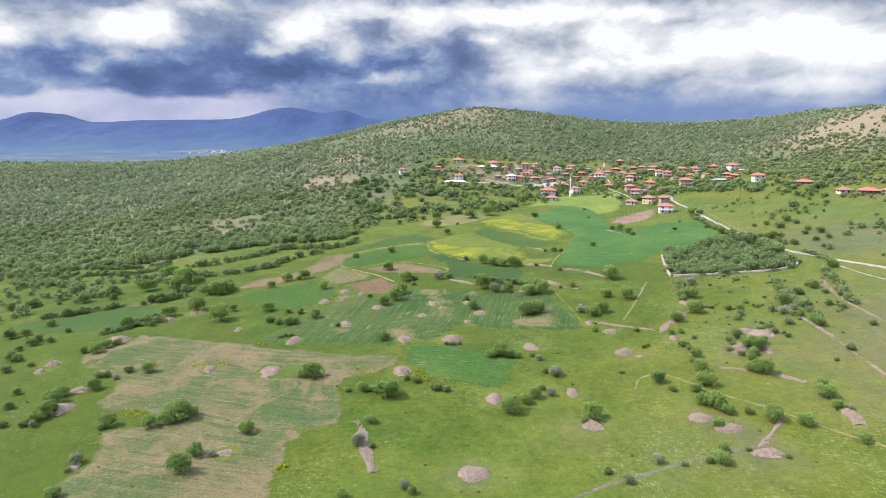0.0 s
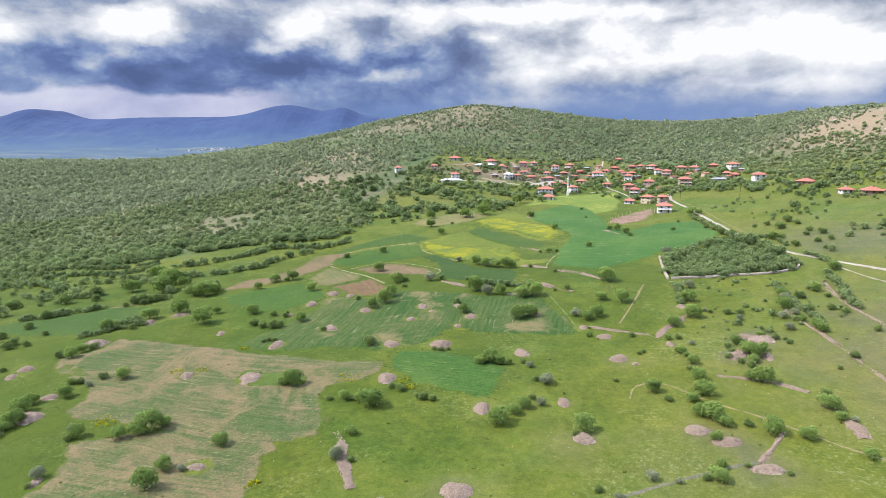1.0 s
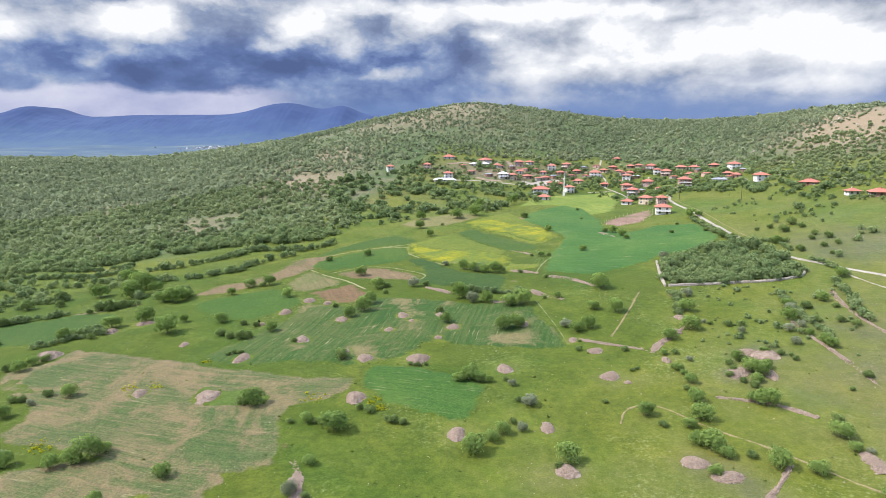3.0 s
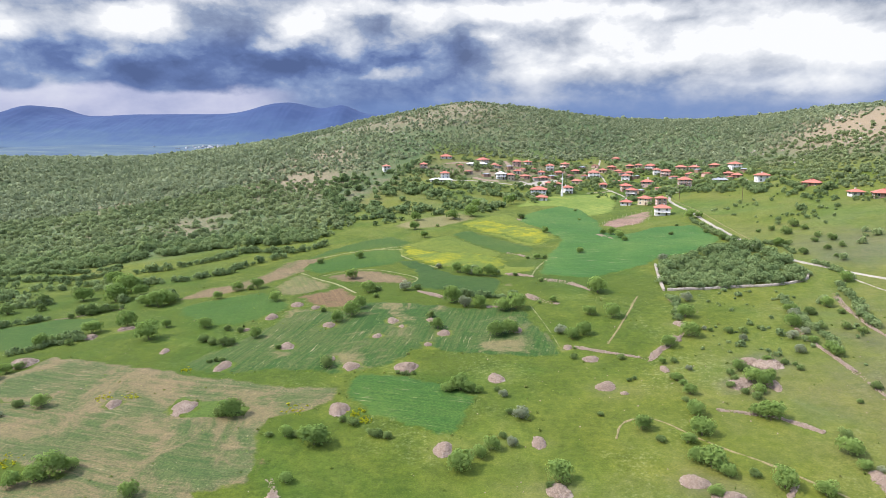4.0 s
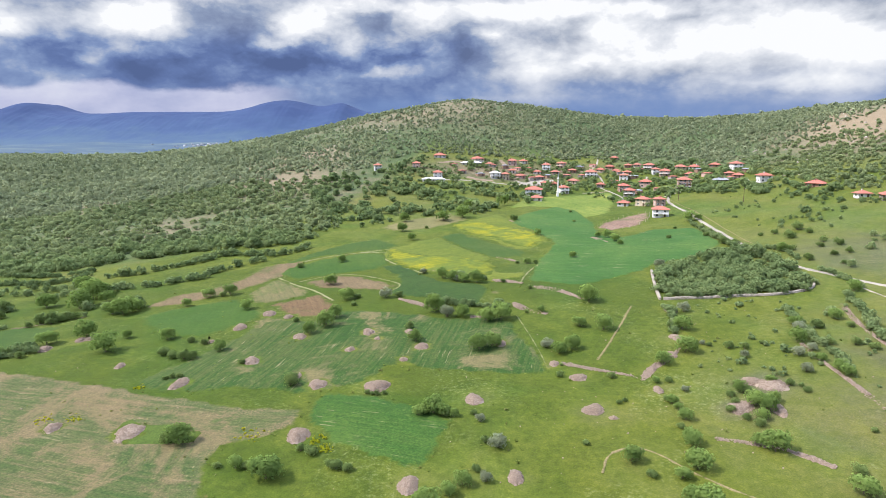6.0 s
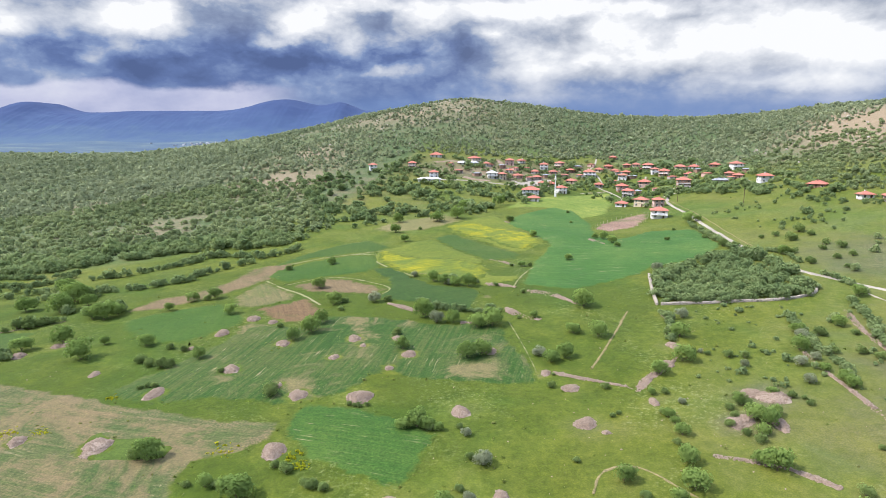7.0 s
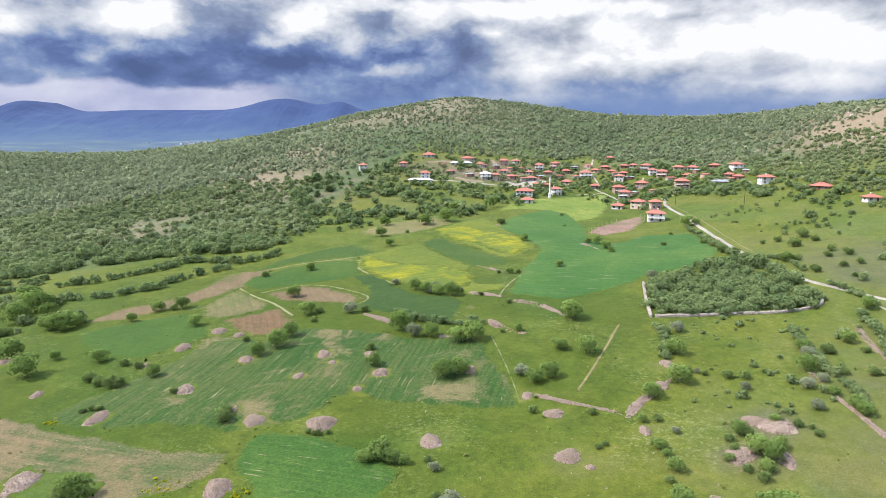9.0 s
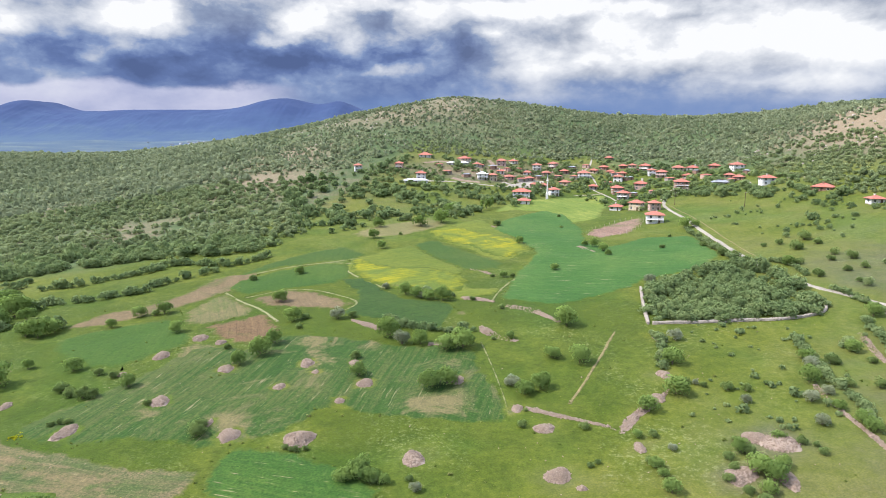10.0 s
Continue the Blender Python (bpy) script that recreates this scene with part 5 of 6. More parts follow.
def bushes(name, spots, crowns, label, category, leaf=None, seed=1, tone=(0.0, 1.0)):
    """Many bushes in one mesh; spots are rows of x, y, radius."""
    rng = np.random.default_rng(seed)
    spots = np.asarray(spots, float)
    z = height(spots[:, 0], spots[:, 1])
    parts, tint, lit, kinds = [], [], [], rng.integers(0, len(crowns), len(spots))
    for k, (co, fa, soft) in enumerate(crowns):
        s = spots[kinds == k]
        if not len(s):
            continue
        a = rng.uniform(0, 6.28, len(s))
        ca, sa = np.cos(a)[:, None], np.sin(a)[:, None]
        sx = s[:, 2:3] * rng.uniform(0.85, 1.2, (len(s), 1))
        x = (ca * co[:, 0] - sa * co[:, 1]) * sx + s[:, :1]
        y = (sa * co[:, 0] + ca * co[:, 1]) * sx + s[:, 1:2]
        zz = co[:, 2] * s[:, 2:3] * rng.uniform(0.8, 1.2, (len(s), 1)) + z[kinds == k][:, None] - 0.1
        parts.append((np.stack([x, y, zz], -1).reshape(-1, 3), (np.arange(len(s))[:, None, None] * len(co) + fa).reshape(-1, 4)))
        lit.append(np.stack([ca * soft[:, 0] - sa * soft[:, 1], sa * soft[:, 0] + ca * soft[:, 1], np.broadcast_to(soft[:, 2], (len(s), len(soft)))], -1).reshape(-1, 3))
        stand = 0.45 * patchy(s[:, 0], s[:, 1], 0.016, 51.0)
        tint.append(np.repeat(np.clip(rng.uniform(*tone, len(s)) + stand, 0, 1.1), len(co)))
    co, fa = join_arrays(parts)
    me = mesh_of(name, co, fa, False, np.concatenate(lit))
    me.attributes.new("tint", "FLOAT", "POINT").data.foreach_set("value", np.concatenate(tint).astype(np.float32))
    me.materials.append(leaf or HAZED_WOOD_LEAF)
    return tagged(new(name, me), label, category, kind="stuff")


def scatter(region, count, seed):
    rng = np.random.default_rng(seed)
    p = np.array(region, float)
    lo, hi = p.min(0), p.max(0)
    q = rng.uniform(lo, hi, (count, 2))
    return q[inside(region, q[:, 0], q[:, 1])], rng


def seen_edge(x, y):
    """True a little beyond what the flight looks over, to spare hidden woods."""
    return (np.abs(x - 16) < 0.80 * (y + 40)) & (y > 80)


# village houses: x, y, width, storeys
HOUSES = [(-35.9, 568.1, 6.7, 2), (-4.2, 577.8, 7.3, 2), (15.6, 618.0, 12.2, 1), (49.5, 611.5, 10.5, 2), (60.0, 605.8, 4.9, 1), (81.4, 614.9, 9.4, 2), (92.6, 623.9, 6.2, 1), (70.6, 567.2, 6.7, 2), (78.9, 591.6, 6.9, 1), (84.4, 577.8, 8.4, 1), (101.3, 594.5, 7.0, 1), (111.6, 610.3, 8.8, 2), (127.0, 618.5, 7.8, 2), (133.9, 603.6, 7.6, 1), (117.2, 595.9, 7.0, 1), (100.9, 576.4, 6.3, 1), (102.3, 557.6, 7.6, 1), (109.2, 556.7, 7.6, 1)] + [(112.9, 531.0, 8.2, 2), (127.7, 567.5, 8.7, 1), (147.7, 590.7, 11.2, 2), (159.5, 605.8, 5.5, 1), (146.5, 550.9, 7.5, 1), (170.3, 615.7, 7.8, 1), (172.0, 599.9, 5.4, 1), (186.3, 613.6, 7.7, 1), (179.8, 591.5, 6.9, 1), (191.4, 603.6, 7.1, 2), (170.9, 571.7, 8.3, 2), (200.1, 596.8, 9.1, 2), (199.7, 578.1, 7.3, 2), (203.7, 567.3, 9.2, 2), (177.5, 534.8, 9.7, 2), (158.8, 528.4, 9.1, 2), (157.1, 506.8, 8.7, 2), (141.1, 465.4, 8.4, 1)]
HOUSES2 = [(152.1, 458.9, 9.2, 2), (159.8, 448.9, 8.0, 2), (195.7, 503.0, 10.5, 3), (217.5, 569.2, 9.8, 2), (227.1, 565.2, 8.7, 1), (215.5, 543.9, 8.3, 1), (238.7, 552.3, 8.5, 1), (243.4, 525.8, 9.5, 2), (230.9, 508.7, 5.5, 1), (230.3, 493.5, 4.9, 1), (230.3, 456.0, 9.6, 2), (235.2, 406.4, 10.7, 1), (230.8, 358.7, 6.5, 1), (236.0, 344.8, 10.6, 1), (181.1, 641.3, 6.3, 1), (240.2, 334.4, 6.7, 1)]


def off_houses(q, gap=6.0):
    """True away from the houses and the open ground before them."""
    at = np.array([h[:2] for h in HOUSES + HOUSES2])
    return np.minimum(np.linalg.norm(q[:, None] - at + (0, 1.0), axis=-1).min(1), np.linalg.norm(q[:, None] - at + (1.0, 7.0), axis=-1).min(1)) > gap


# the wooded slope west of the fields, back to its crest
WOODS = [(-246.6, 338.0), (-238.2, 351.8), (-206.0, 350.8), (-175.2, 351.8), (-159.7, 359.0), (-139.3, 364.1), (-111.8, 369.1), (-93.2, 373.0), (-65.3, 365.6), (-51.0, 381.8), (-42.0, 405.0), (-56.0, 440.0), (-75.0, 490.0), (-88.0, 540.0), (-92.4, 582.1), (-150, 720), (-230, 910), (-300, 985), (-800, 1010), (-800, 600), (-260, 290)]
q, rng = scatter(WOODS, 56000, 701)
q = q[seen_edge(q[:, 0], q[:, 1])]
dense = patchy(q[:, 0], q[:, 1], 0.012, 3.0) + 0.5 * patchy(q[:, 0], q[:, 1], 0.04, 9.0)
far = np.clip((q[:, 1] - 350) / 500, 0, 1)
q = q[rng.uniform(0, 1, len(q)) < np.clip(0.72 + 0.18 * far + 0.75 * dense + 0.1 * (q[:, 1] < 400) - 0.9 * np.clip(dryness(q[:, 0], q[:, 1]) - 0.32, 0, 1), 0.08, 0.97)]
r = rng.gamma(7, 0.205, len(q)) + 0.5
close = q[:, 1] < 400
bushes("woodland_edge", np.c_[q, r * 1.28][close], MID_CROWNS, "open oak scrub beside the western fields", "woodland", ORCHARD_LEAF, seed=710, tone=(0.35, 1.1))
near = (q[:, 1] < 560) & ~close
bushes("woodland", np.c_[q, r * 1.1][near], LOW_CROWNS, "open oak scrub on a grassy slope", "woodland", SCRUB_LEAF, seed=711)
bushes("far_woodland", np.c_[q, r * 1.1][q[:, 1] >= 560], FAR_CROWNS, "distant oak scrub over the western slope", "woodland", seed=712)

def rocky_at(q):
    """How stony and bare the hill is."""
    return np.exp(-(((q[:, 0] + 30) / 120) ** 2 + ((q[:, 1] - 770) / 90) ** 2)) + 2.2 * np.exp(-(((q[:, 0] - 345) / 62) ** 2 + ((q[:, 1] - 505) / 75) ** 2)) + 1.6 * np.exp(-(((q[:, 0] - 425) / 40) ** 2 + ((q[:, 1] - 590) / 50) ** 2))


# the hill behind the village
HILLSIDE = [(-122.9, 611.9), (-92.0, 572.0), (-60.0, 562.0), (-42.0, 576.0), (-8.0, 622.0), (66.6, 633.6), (160.7, 645.3), (220.1, 616.5), (247.3, 501.8), (236.0, 403.4), (237.8, 377.1), (252.4, 355.6), (330, 330), (480, 500), (470, 690), (300, 815), (100, 875), (-100, 905), (-230, 915), (-160, 720)]
q, rng = scatter(HILLSIDE, 52000, 702)
q = q[seen_edge(q[:, 0], q[:, 1])]
q = q[off_houses(q)]
dense = patchy(q[:, 0], q[:, 1], 0.014, 5.0) + 0.5 * patchy(q[:, 0], q[:, 1], 0.05, 2.0)
rocky = rocky_at(q)
q = q[rng.uniform(0, 1, len(q)) < np.clip(0.72 + 0.28 * (q[:, 0] > 90) - 0.42 * rocky + 0.55 * dense, 0.06, 1)]
r = rng.gamma(6, 0.185, len(q)) + 0.36
near = q[:, 1] < 540
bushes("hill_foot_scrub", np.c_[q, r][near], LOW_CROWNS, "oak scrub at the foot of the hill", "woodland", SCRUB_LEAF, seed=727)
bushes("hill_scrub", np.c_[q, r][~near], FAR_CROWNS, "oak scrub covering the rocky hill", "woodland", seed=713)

# pale limestone breaking through the stony slopes
q, rng = scatter(HILLSIDE, 16000, 733)
q = q[seen_edge(q[:, 0], q[:, 1])]
q = q[rng.uniform(0, 1, len(q)) < np.clip(0.42 * np.clip(rocky_at(q), 0, 1) * (0.6 + 1.6 * patchy(q[:, 0], q[:, 1], 0.03, 61.0)), 0, 0.6)]
co, fa = stones(rng, np.c_[q, height(q[:, 0], q[:, 1]) + 0.05], rng.gamma(4, 0.15, len(q)) + 0.22)
me = mesh_of("rock_outcrops", co, fa, False)
me.materials.append(WALL_STONE)
tagged(new("rock_outcrops", me), "pale limestone outcrops among hillside scrub", "rocks", kind="stuff")

# the walled orchard
q, rng = scatter([(100.1, 279.9), (129.6, 295.7), (147.7, 299.5), (144.0, 247.7), (140.3, 242.5), (125.3, 240.9), (92.2, 247.5)], 1100, 703)
q = q[rng.uniform(0, 1, len(q)) < 0.55]
bushes("orchard", np.c_[q, rng.gamma(16, 0.125, len(q))], FINE_CROWNS, "dense green orchard inside a stone wall", "orchard", ORCHARD_LEAF, seed=714, tone=(0.0, 0.75))

# hedges between the western fields
HEDGES = [
    ([(-135.7, 325.1), (-119.2, 328.8), (-107.5, 337.1), (-95.2, 348.4)], 2.5),
    ([(-119.4, 301.7), (-102.5, 299.5), (-91.0, 304.8), (-85.0, 307.4), (-82.6, 323.2), (-68.1, 337.5)], 2.5),
    ([(-102.8, 345.9), (-92.5, 358.4), (-74.4, 349.0), (-58.5, 346.5), (-50.0, 360.7)], 2.8),
    ([(-143.7, 315.9), (-132.4, 303.8), (-118.7, 293.9)], 3.4),
    ([(-125.7, 283.8), (-113.6, 271.1)], 3.2),
    ([(-105.5, 269.0), (-100.5, 271.3), (-92.6, 267.6)], 3),
    ([(-125.2, 258.6), (-116.6, 259.8)], 2.4),
    ([(-157.6, 237.7), (-152.3, 239.3), (-148.1, 242.6), (-139.7, 246.5), (-133.0, 250.2)], 2),
    ([(-216.9, 321.8), (-191.4, 304.9), (-174.2, 292.8)], 2.4),
    ([(-158.5, 271.6), (-147.0, 274.7)], 2),
    ([(-232.9, 344.3), (-200.7, 332.5), (-168.6, 322.8), (-157.2, 325.9), (-150.7, 333.5)], 2.2),
    ([(-120.3, 212.8), (-115.8, 216.5), (-112.9, 221.7), (-105.9, 225.3)], 1.9),
    ([(-195.8, 349.4), (-167.9, 337.9), (-153.2, 345.1)], 2.2),
    ([(150.5, 374.0), (146.5, 345.0), (144.0, 325.0), (142.5, 305.0)], 1.9),
    ([(149.8, 299.9), (156.3, 292.5), (154.1, 276.7)], 1.4),
    ([(152.4, 258.9), (154.2, 247.1), (153.9, 239.1)], 1.6),
    ([(22.5, 292.1), (30.9, 286.0), (35.6, 282.9)], 1.8),
    ([(14.7, 263.3), (21.5, 253.9), (32.0, 248.2), (40.8, 248.8)], 2),
    ([(-117.3, 221.0), (-112.4, 224.1), (-108.1, 228.4)], 1.8),
    ([(-124.2, 256.4), (-120.8, 258.4), (-112.6, 262.2)], 2.2),
    ([(90.9, 238.1), (89.8, 227.5), (85.8, 214.1)], 1.6),
    ([(146.2, 232.9), (139.4, 214.2), (134.8, 198.5)], 2),
    ([(124.5, 228.9), (119.7, 210.7), (118.3, 195.1), (116.5, 185.3)], 1.6),
    ([(147.3, 336.7), (145.7, 316.2)], 1.1),
    ([(140.4, 270.9), (140.3, 254.9), (143.3, 246.6)], 1.6),
]
spots = []
rng = np.random.default_rng(704)
for line, size in HEDGES:
    p, _ = along(line, size * 0.75)
    p = p + rng.normal(0, size * 0.28, p.shape)
    p = p[rng.uniform(0, 1, len(p)) < 0.9]
    spots.append(np.c_[p, size * rng.uniform(0.6, 1.15, len(p))])
bushes("hedge", np.concatenate(spots), MID_CROWNS, "uneven green hedges between fields", "hedge", ORCHARD_LEAF, seed=715, tone=(0.0, 0.8))

# trees among the houses, clear of the streets
STREETS = [[(166.2, 644.6), (160.4, 625.2), (151.7, 612.0), (155.4, 597.7), (153.7, 576.1), (152.1, 563.2), (145.2, 548.5), (147.2, 538.7), (148.7, 530.8), (150.7, 516.0), (151.2, 500.0)], [(147.9, 531.0), (137.6, 529.7), (127.4, 530.3)], [(190.8, 573.2), (186.5, 560.4), (183.8, 543.0)], [(78.5, 565.4), (86.6, 557.7), (100.8, 565.5), (113.0, 571.9)], [(149.7, 535.2), (139.0, 526.7), (134.0, 532.0)], [(2.0, 545.0), (25.2, 547.9), (51.1, 549.0), (83.9, 552.7)], [(14.0, 598.0), (28.1, 607.5), (38.3, 606.4)], [(38.2, 560.8), (49.0, 555.2), (60.0, 556.5)], [(71.8, 625.8), (76.8, 603.3)], [(230.1, 482.6), (221.5, 436.3)]]
VILLAGE = [(-42.1, 560.9), (-1.7, 614.5), (65.7, 624.3), (124.3, 636.5), (182.7, 640.8), (241.5, 574.7), (245.1, 479.5), (243.2, 409.7), (231.3, 388.9), (220.7, 437.9), (197.8, 488.8), (181.1, 479.1), (147.9, 443.6), (131.0, 522.1), (102.6, 522.3), (77.0, 480.1), (44.5, 508.1), (-1.6, 528.5)]
q, rng = scatter(VILLAGE, 4000, 705)
q = q[rng.uniform(0, 1, len(q)) < np.clip(0.62 + 0.8 * patchy(q[:, 0], q[:, 1], 0.03, 7.0), 0.12, 0.97)]
clear = np.full(len(q), 99.0)
for line in STREETS:
    p, _ = along(line, 3.0)
    clear = np.minimum(clear, np.linalg.norm(q[:, None] - p, axis=-1).min(1) - 4.5)
clear = np.minimum(clear, np.linalg.norm(q[:, None] - np.array([h[:2] for h in HOUSES + HOUSES2]) + (0, 2.0), axis=-1).min(1) - 5.2)
q = q[clear > 0]
bushes("village_trees", np.c_[q, rng.gamma(8, 0.235, len(q)) + 0.3], LOW_CROWNS, "leafy garden trees among village houses", "trees", ORCHARD_LEAF, seed=716, tone=(0.1, 0.9))

# the grove between the scrub and the mosque
GROVE = [(-56.0, 440.0), (-75.0, 490.0), (-88.0, 540.0), (-49.8, 558.0), (8.0, 535.0), (51.3, 530.1), (71.0, 516.3), (56.7, 467.7), (39.5, 431.1), (32.7, 443.4), (13.0, 431.2), (-7.6, 421.6), (-26.6, 404.1), (-43.1, 393.5)]
q, rng = scatter(GROVE, 1500, 721)
q = q[rng.uniform(0, 1, len(q)) < np.clip(0.40 + 1.5 * patchy(q[:, 0], q[:, 1], 0.035, 19.0) + 0.6 * (q[:, 0] < -45), 0.02, 0.95)]
bushes("grove", np.c_[q, rng.gamma(9, 0.25, len(q)) + 0.4], LOW_CROWNS, "open grove of green trees below the village", "trees", ORCHARD_LEAF, seed=722, tone=(0.0, 0.8))

# low shrubs over the eastern meadow
EAST = [(107.3, 265.4), (126.9, 254.0), (141.6, 239.4), (149.5, 224.4), (119.5, 176.1), (106.7, 163.6), (80.9, 166.4), (82.0, 189.2)]
q, rng = scatter(EAST, 420, 725)
q = q[rng.uniform(0, 1, len(q)) < np.clip(0.30 + 1.1 * patchy(q[:, 0], q[:, 1], 0.05, 29.0), 0.02, 0.9)]
bushes("meadow_shrubs", np.c_[q, rng.gamma(4, 0.16, len(q)) + 0.15], LOW_CROWNS, "low green shrubs dotted over dry meadow", "shrubs", ORCHARD_LEAF, seed=726)

# bushes straggling out of the woods onto the grass
LOWLAND = [(-280.7, 358.8), (-236.4, 352.6), (-187.8, 324.6), (-155.0, 319.3), (-135.2, 321.8), (-125.5, 291.2), (-140.7, 283.1), (-145.1, 266.3), (-162.5, 261.9), (-171.4, 242.2), (-174.4, 219.0)]
q, rng = scatter(LOWLAND, 1000, 723)
q = q[rng.uniform(0, 1, len(q)) < np.clip(0.30 + 1.0 * patchy(q[:, 0], q[:, 1], 0.04, 23.0), 0.02, 0.9)]
bushes("straggling_bushes", np.c_[q, rng.gamma(7, 0.24, len(q)) + 0.3], MID_CROWNS, "loose green bushes below the western woods", "bushes", ORCHARD_LEAF, seed=724)

# scattered bushes on the eastern pasture
PASTURE = [(174.7, 445.4), (158.1, 335.0), (157.1, 259.9), (169.3, 233.7), (245.6, 331.6), (228.8, 384.5), (217.5, 439.3)]
q, rng = scatter(PASTURE, 1500, 706)
dense = patchy(q[:, 0], q[:, 1], 0.03, 11.0)
q = q[rng.uniform(0, 1, len(q)) < np.clip(0.02 + 0.5 * dense + 0.0045 * np.clip(q[:, 0] - 178, 0, 60) + 0.05 * (q[:, 1] < 300), 0.01, 0.8)]
bushes("pasture_scrub", np.c_[q, rng.gamma(5, 0.20, len(q)) + 0.25], MID_CROWNS, "scattered bushes on dry stony pasture", "bushes", ORCHARD_LEAF, seed=717)

# the belt of trees between the pasture and the upper houses
BELT = [(172, 508), (206, 500), (214, 470), (224, 430), (240, 405), (236, 380), (222, 374), (207, 432), (190, 476)]
q, rng = scatter(BELT, 520, 731)
q = q[off_houses(q)]
q = q[rng.uniform(0, 1, len(q)) < np.clip(0.60 + 0.9 * patchy(q[:, 0], q[:, 1], 0.05, 41.0), 0.1, 0.95)]
bushes("tree_belt", np.c_[q, rng.gamma(9, 0.22, len(q)) + 0.4], LOW_CROWNS, "belt of dark green trees above the pasture", "trees", ORCHARD_LEAF, seed=732, tone=(0.0, 0.7))

# weeds, tufts and loose stones of the meadows
TUFT_LEAF = leaf_material("tuft_leaf", (0.085, 0.125, 0.026), (0.130, 0.165, 0.038), (0.235, 0.235, 0.090), False, (0.12, 0.16, 0.03, 1))
TUFTS = [crown_arrays(640 + i, 4, 14, 0.55, 0.6, 0.55, 0.0)[:3] for i in range(4)]
q, rng = scatter([(-130, 100), (120, 92), (165, 215), (140, 250), (60, 270), (-120, 290), (-180, 200)], 5200, 707)
dense = patchy(q[:, 0], q[:, 1], 0.05, 13.0)
q = q[rng.uniform(0, 1, len(q)) < np.clip(0.16 + 0.9 * dense, 0.01, 0.8)]
for line in FIELD_RINGS:
    p = line[rng.uniform(0, 1, len(line)) < 0.45]
    q = np.concatenate([q, p + rng.normal(0, 0.5, p.shape)])
bushes("weeds", np.c_[q, rng.gamma(4, 0.050, len(q)) + 0.08], TUFTS, "low weeds and grass tufts in the meadow", "weeds", TUFT_LEAF, seed=718)
q, rng = scatter([(30, 100), (120, 100), (170, 215), (150, 245), (85, 245), (50, 190), (20, 150)], 1000, 708)
q = q[rng.uniform(0, 1, len(q)) < np.clip(0.3 + 1.2 * patchy(q[:, 0], q[:, 1], 0.06, 17.0), 0.03, 1)]
extra, _ = scatter([(-110, 105), (40, 100), (60, 240), (-100, 240)], 170, 709)
q = np.concatenate([q, extra])
co, fa = stones(rng, np.c_[q, height(q[:, 0], q[:, 1]) + 0.04], rng.gamma(4, 0.024, len(q)) + 0.05)
me = mesh_of("loose_stones", co, fa, False)
me.materials.append(STONE)
tagged(new("loose_stones", me), "pale loose stones strewn over the pasture", "stones", kind="stuff")

YELLOW_WEED = leaf_material("yellow_weed", (0.22, 0.25, 0.02), (0.33, 0.34, 0.02), (0.42, 0.41, 0.03), False, (0.30, 0.30, 0.02, 1))
rng = np.random.default_rng(719)
spots = []
for x, y, spread, k in [(-74.0, 179.8, 1.0, 40), (-67.2, 180.4, 1.2, 40), (-79.1, 150.1, 1.6, 50), (-34.9, 122.3, 0.8, 25), (-7.5, 166.9, 0.9, 30), (-5.5, 163.8, 0.9, 30), (-59.3, 196.5, 1.0, 20), (-22.9, 171.6, 2, 25)]:
    spots.append(np.c_[rng.normal(x, spread, k), rng.normal(y, spread, k), rng.gamma(5, 0.05, k) + 0.08])
bushes("yellow_weeds", np.concatenate(spots), TUFTS, "yellow flowering weeds beside stone heaps", "weeds", YELLOW_WEED, seed=720)

# ---- the village ----


def plain(name, colour, rough=0.85, scale=0.6, wear=0.18):
    m, n = material(name)
    w = place(n)
    own = n.add("ShaderNodeObjectInfo").outputs["Random"]
    patch = n.noise(w, scale, 6.0, 0.65)
    dirt = tuple(c * (1 - 2.2 * wear) for c in colour)
    col = n.mix(n.step(patch, 0.42, 0.75), (*colour, 1), (*dirt, 1))
    col = n.mix(n.math("MULTIPLY", own, 0.25), col, (*(c * 0.7 for c in colour), 1))
    finish(n, col, rough, patch, 0.25, 0.05)
    return m


m, n = material("roof_tile")
w = place(n)
own = n.add("ShaderNodeObjectInfo").outputs["Random"]
tile = n.noise(n.vec("MULTIPLY", w, (3.0, 3.0, 1.0)), 1.5, 4.0, 0.7)
age = n.noise(w, 0.35, 5.0, 0.6)
col = n.ramp(n.math("ADD", n.math("MULTIPLY", tile, 0.5), n.math("MULTIPLY", age, 0.5)), [(0.3, (0.25, 0.072, 0.052)), (0.55, (0.36, 0.110, 0.080)), (0.75, (0.43, 0.165, 0.125))])
col = n.mix(n.math("MULTIPLY_ADD", own, 0.5, 0.15), col, (0.26, 0.120, 0.085, 1))
finish(n, col, 0.8, tile, 0.5, 0.08)
ROOF = m
WHITE = plain("white_render", (0.72, 0.71, 0.69))
CREAM = plain("cream_render", (0.50, 0.42, 0.31))
GREY = plain("grey_block", (0.32, 0.29, 0.265))
BRICK = plain("hollow_brick", (0.30, 0.19, 0.14))
PINK = plain("pink_render", (0.46, 0.32, 0.27))
DARK_WOOD = plain("dark_wood", (0.10, 0.065, 0.045), 0.7)
FRAME = plain("window_paint", (0.72, 0.71, 0.69), 0.5)
m, n = material("window_glass")
finish(n, (0.02, 0.025, 0.03, 1), 0.08, **{"Specular IOR Level": 0.6})
GLASS = m
PALE_METAL = plain("pale_metal", (0.46, 0.46, 0.47), 0.6)
SHEET_METAL = plain("sheet_metal", (0.24, 0.25, 0.27), 0.5)


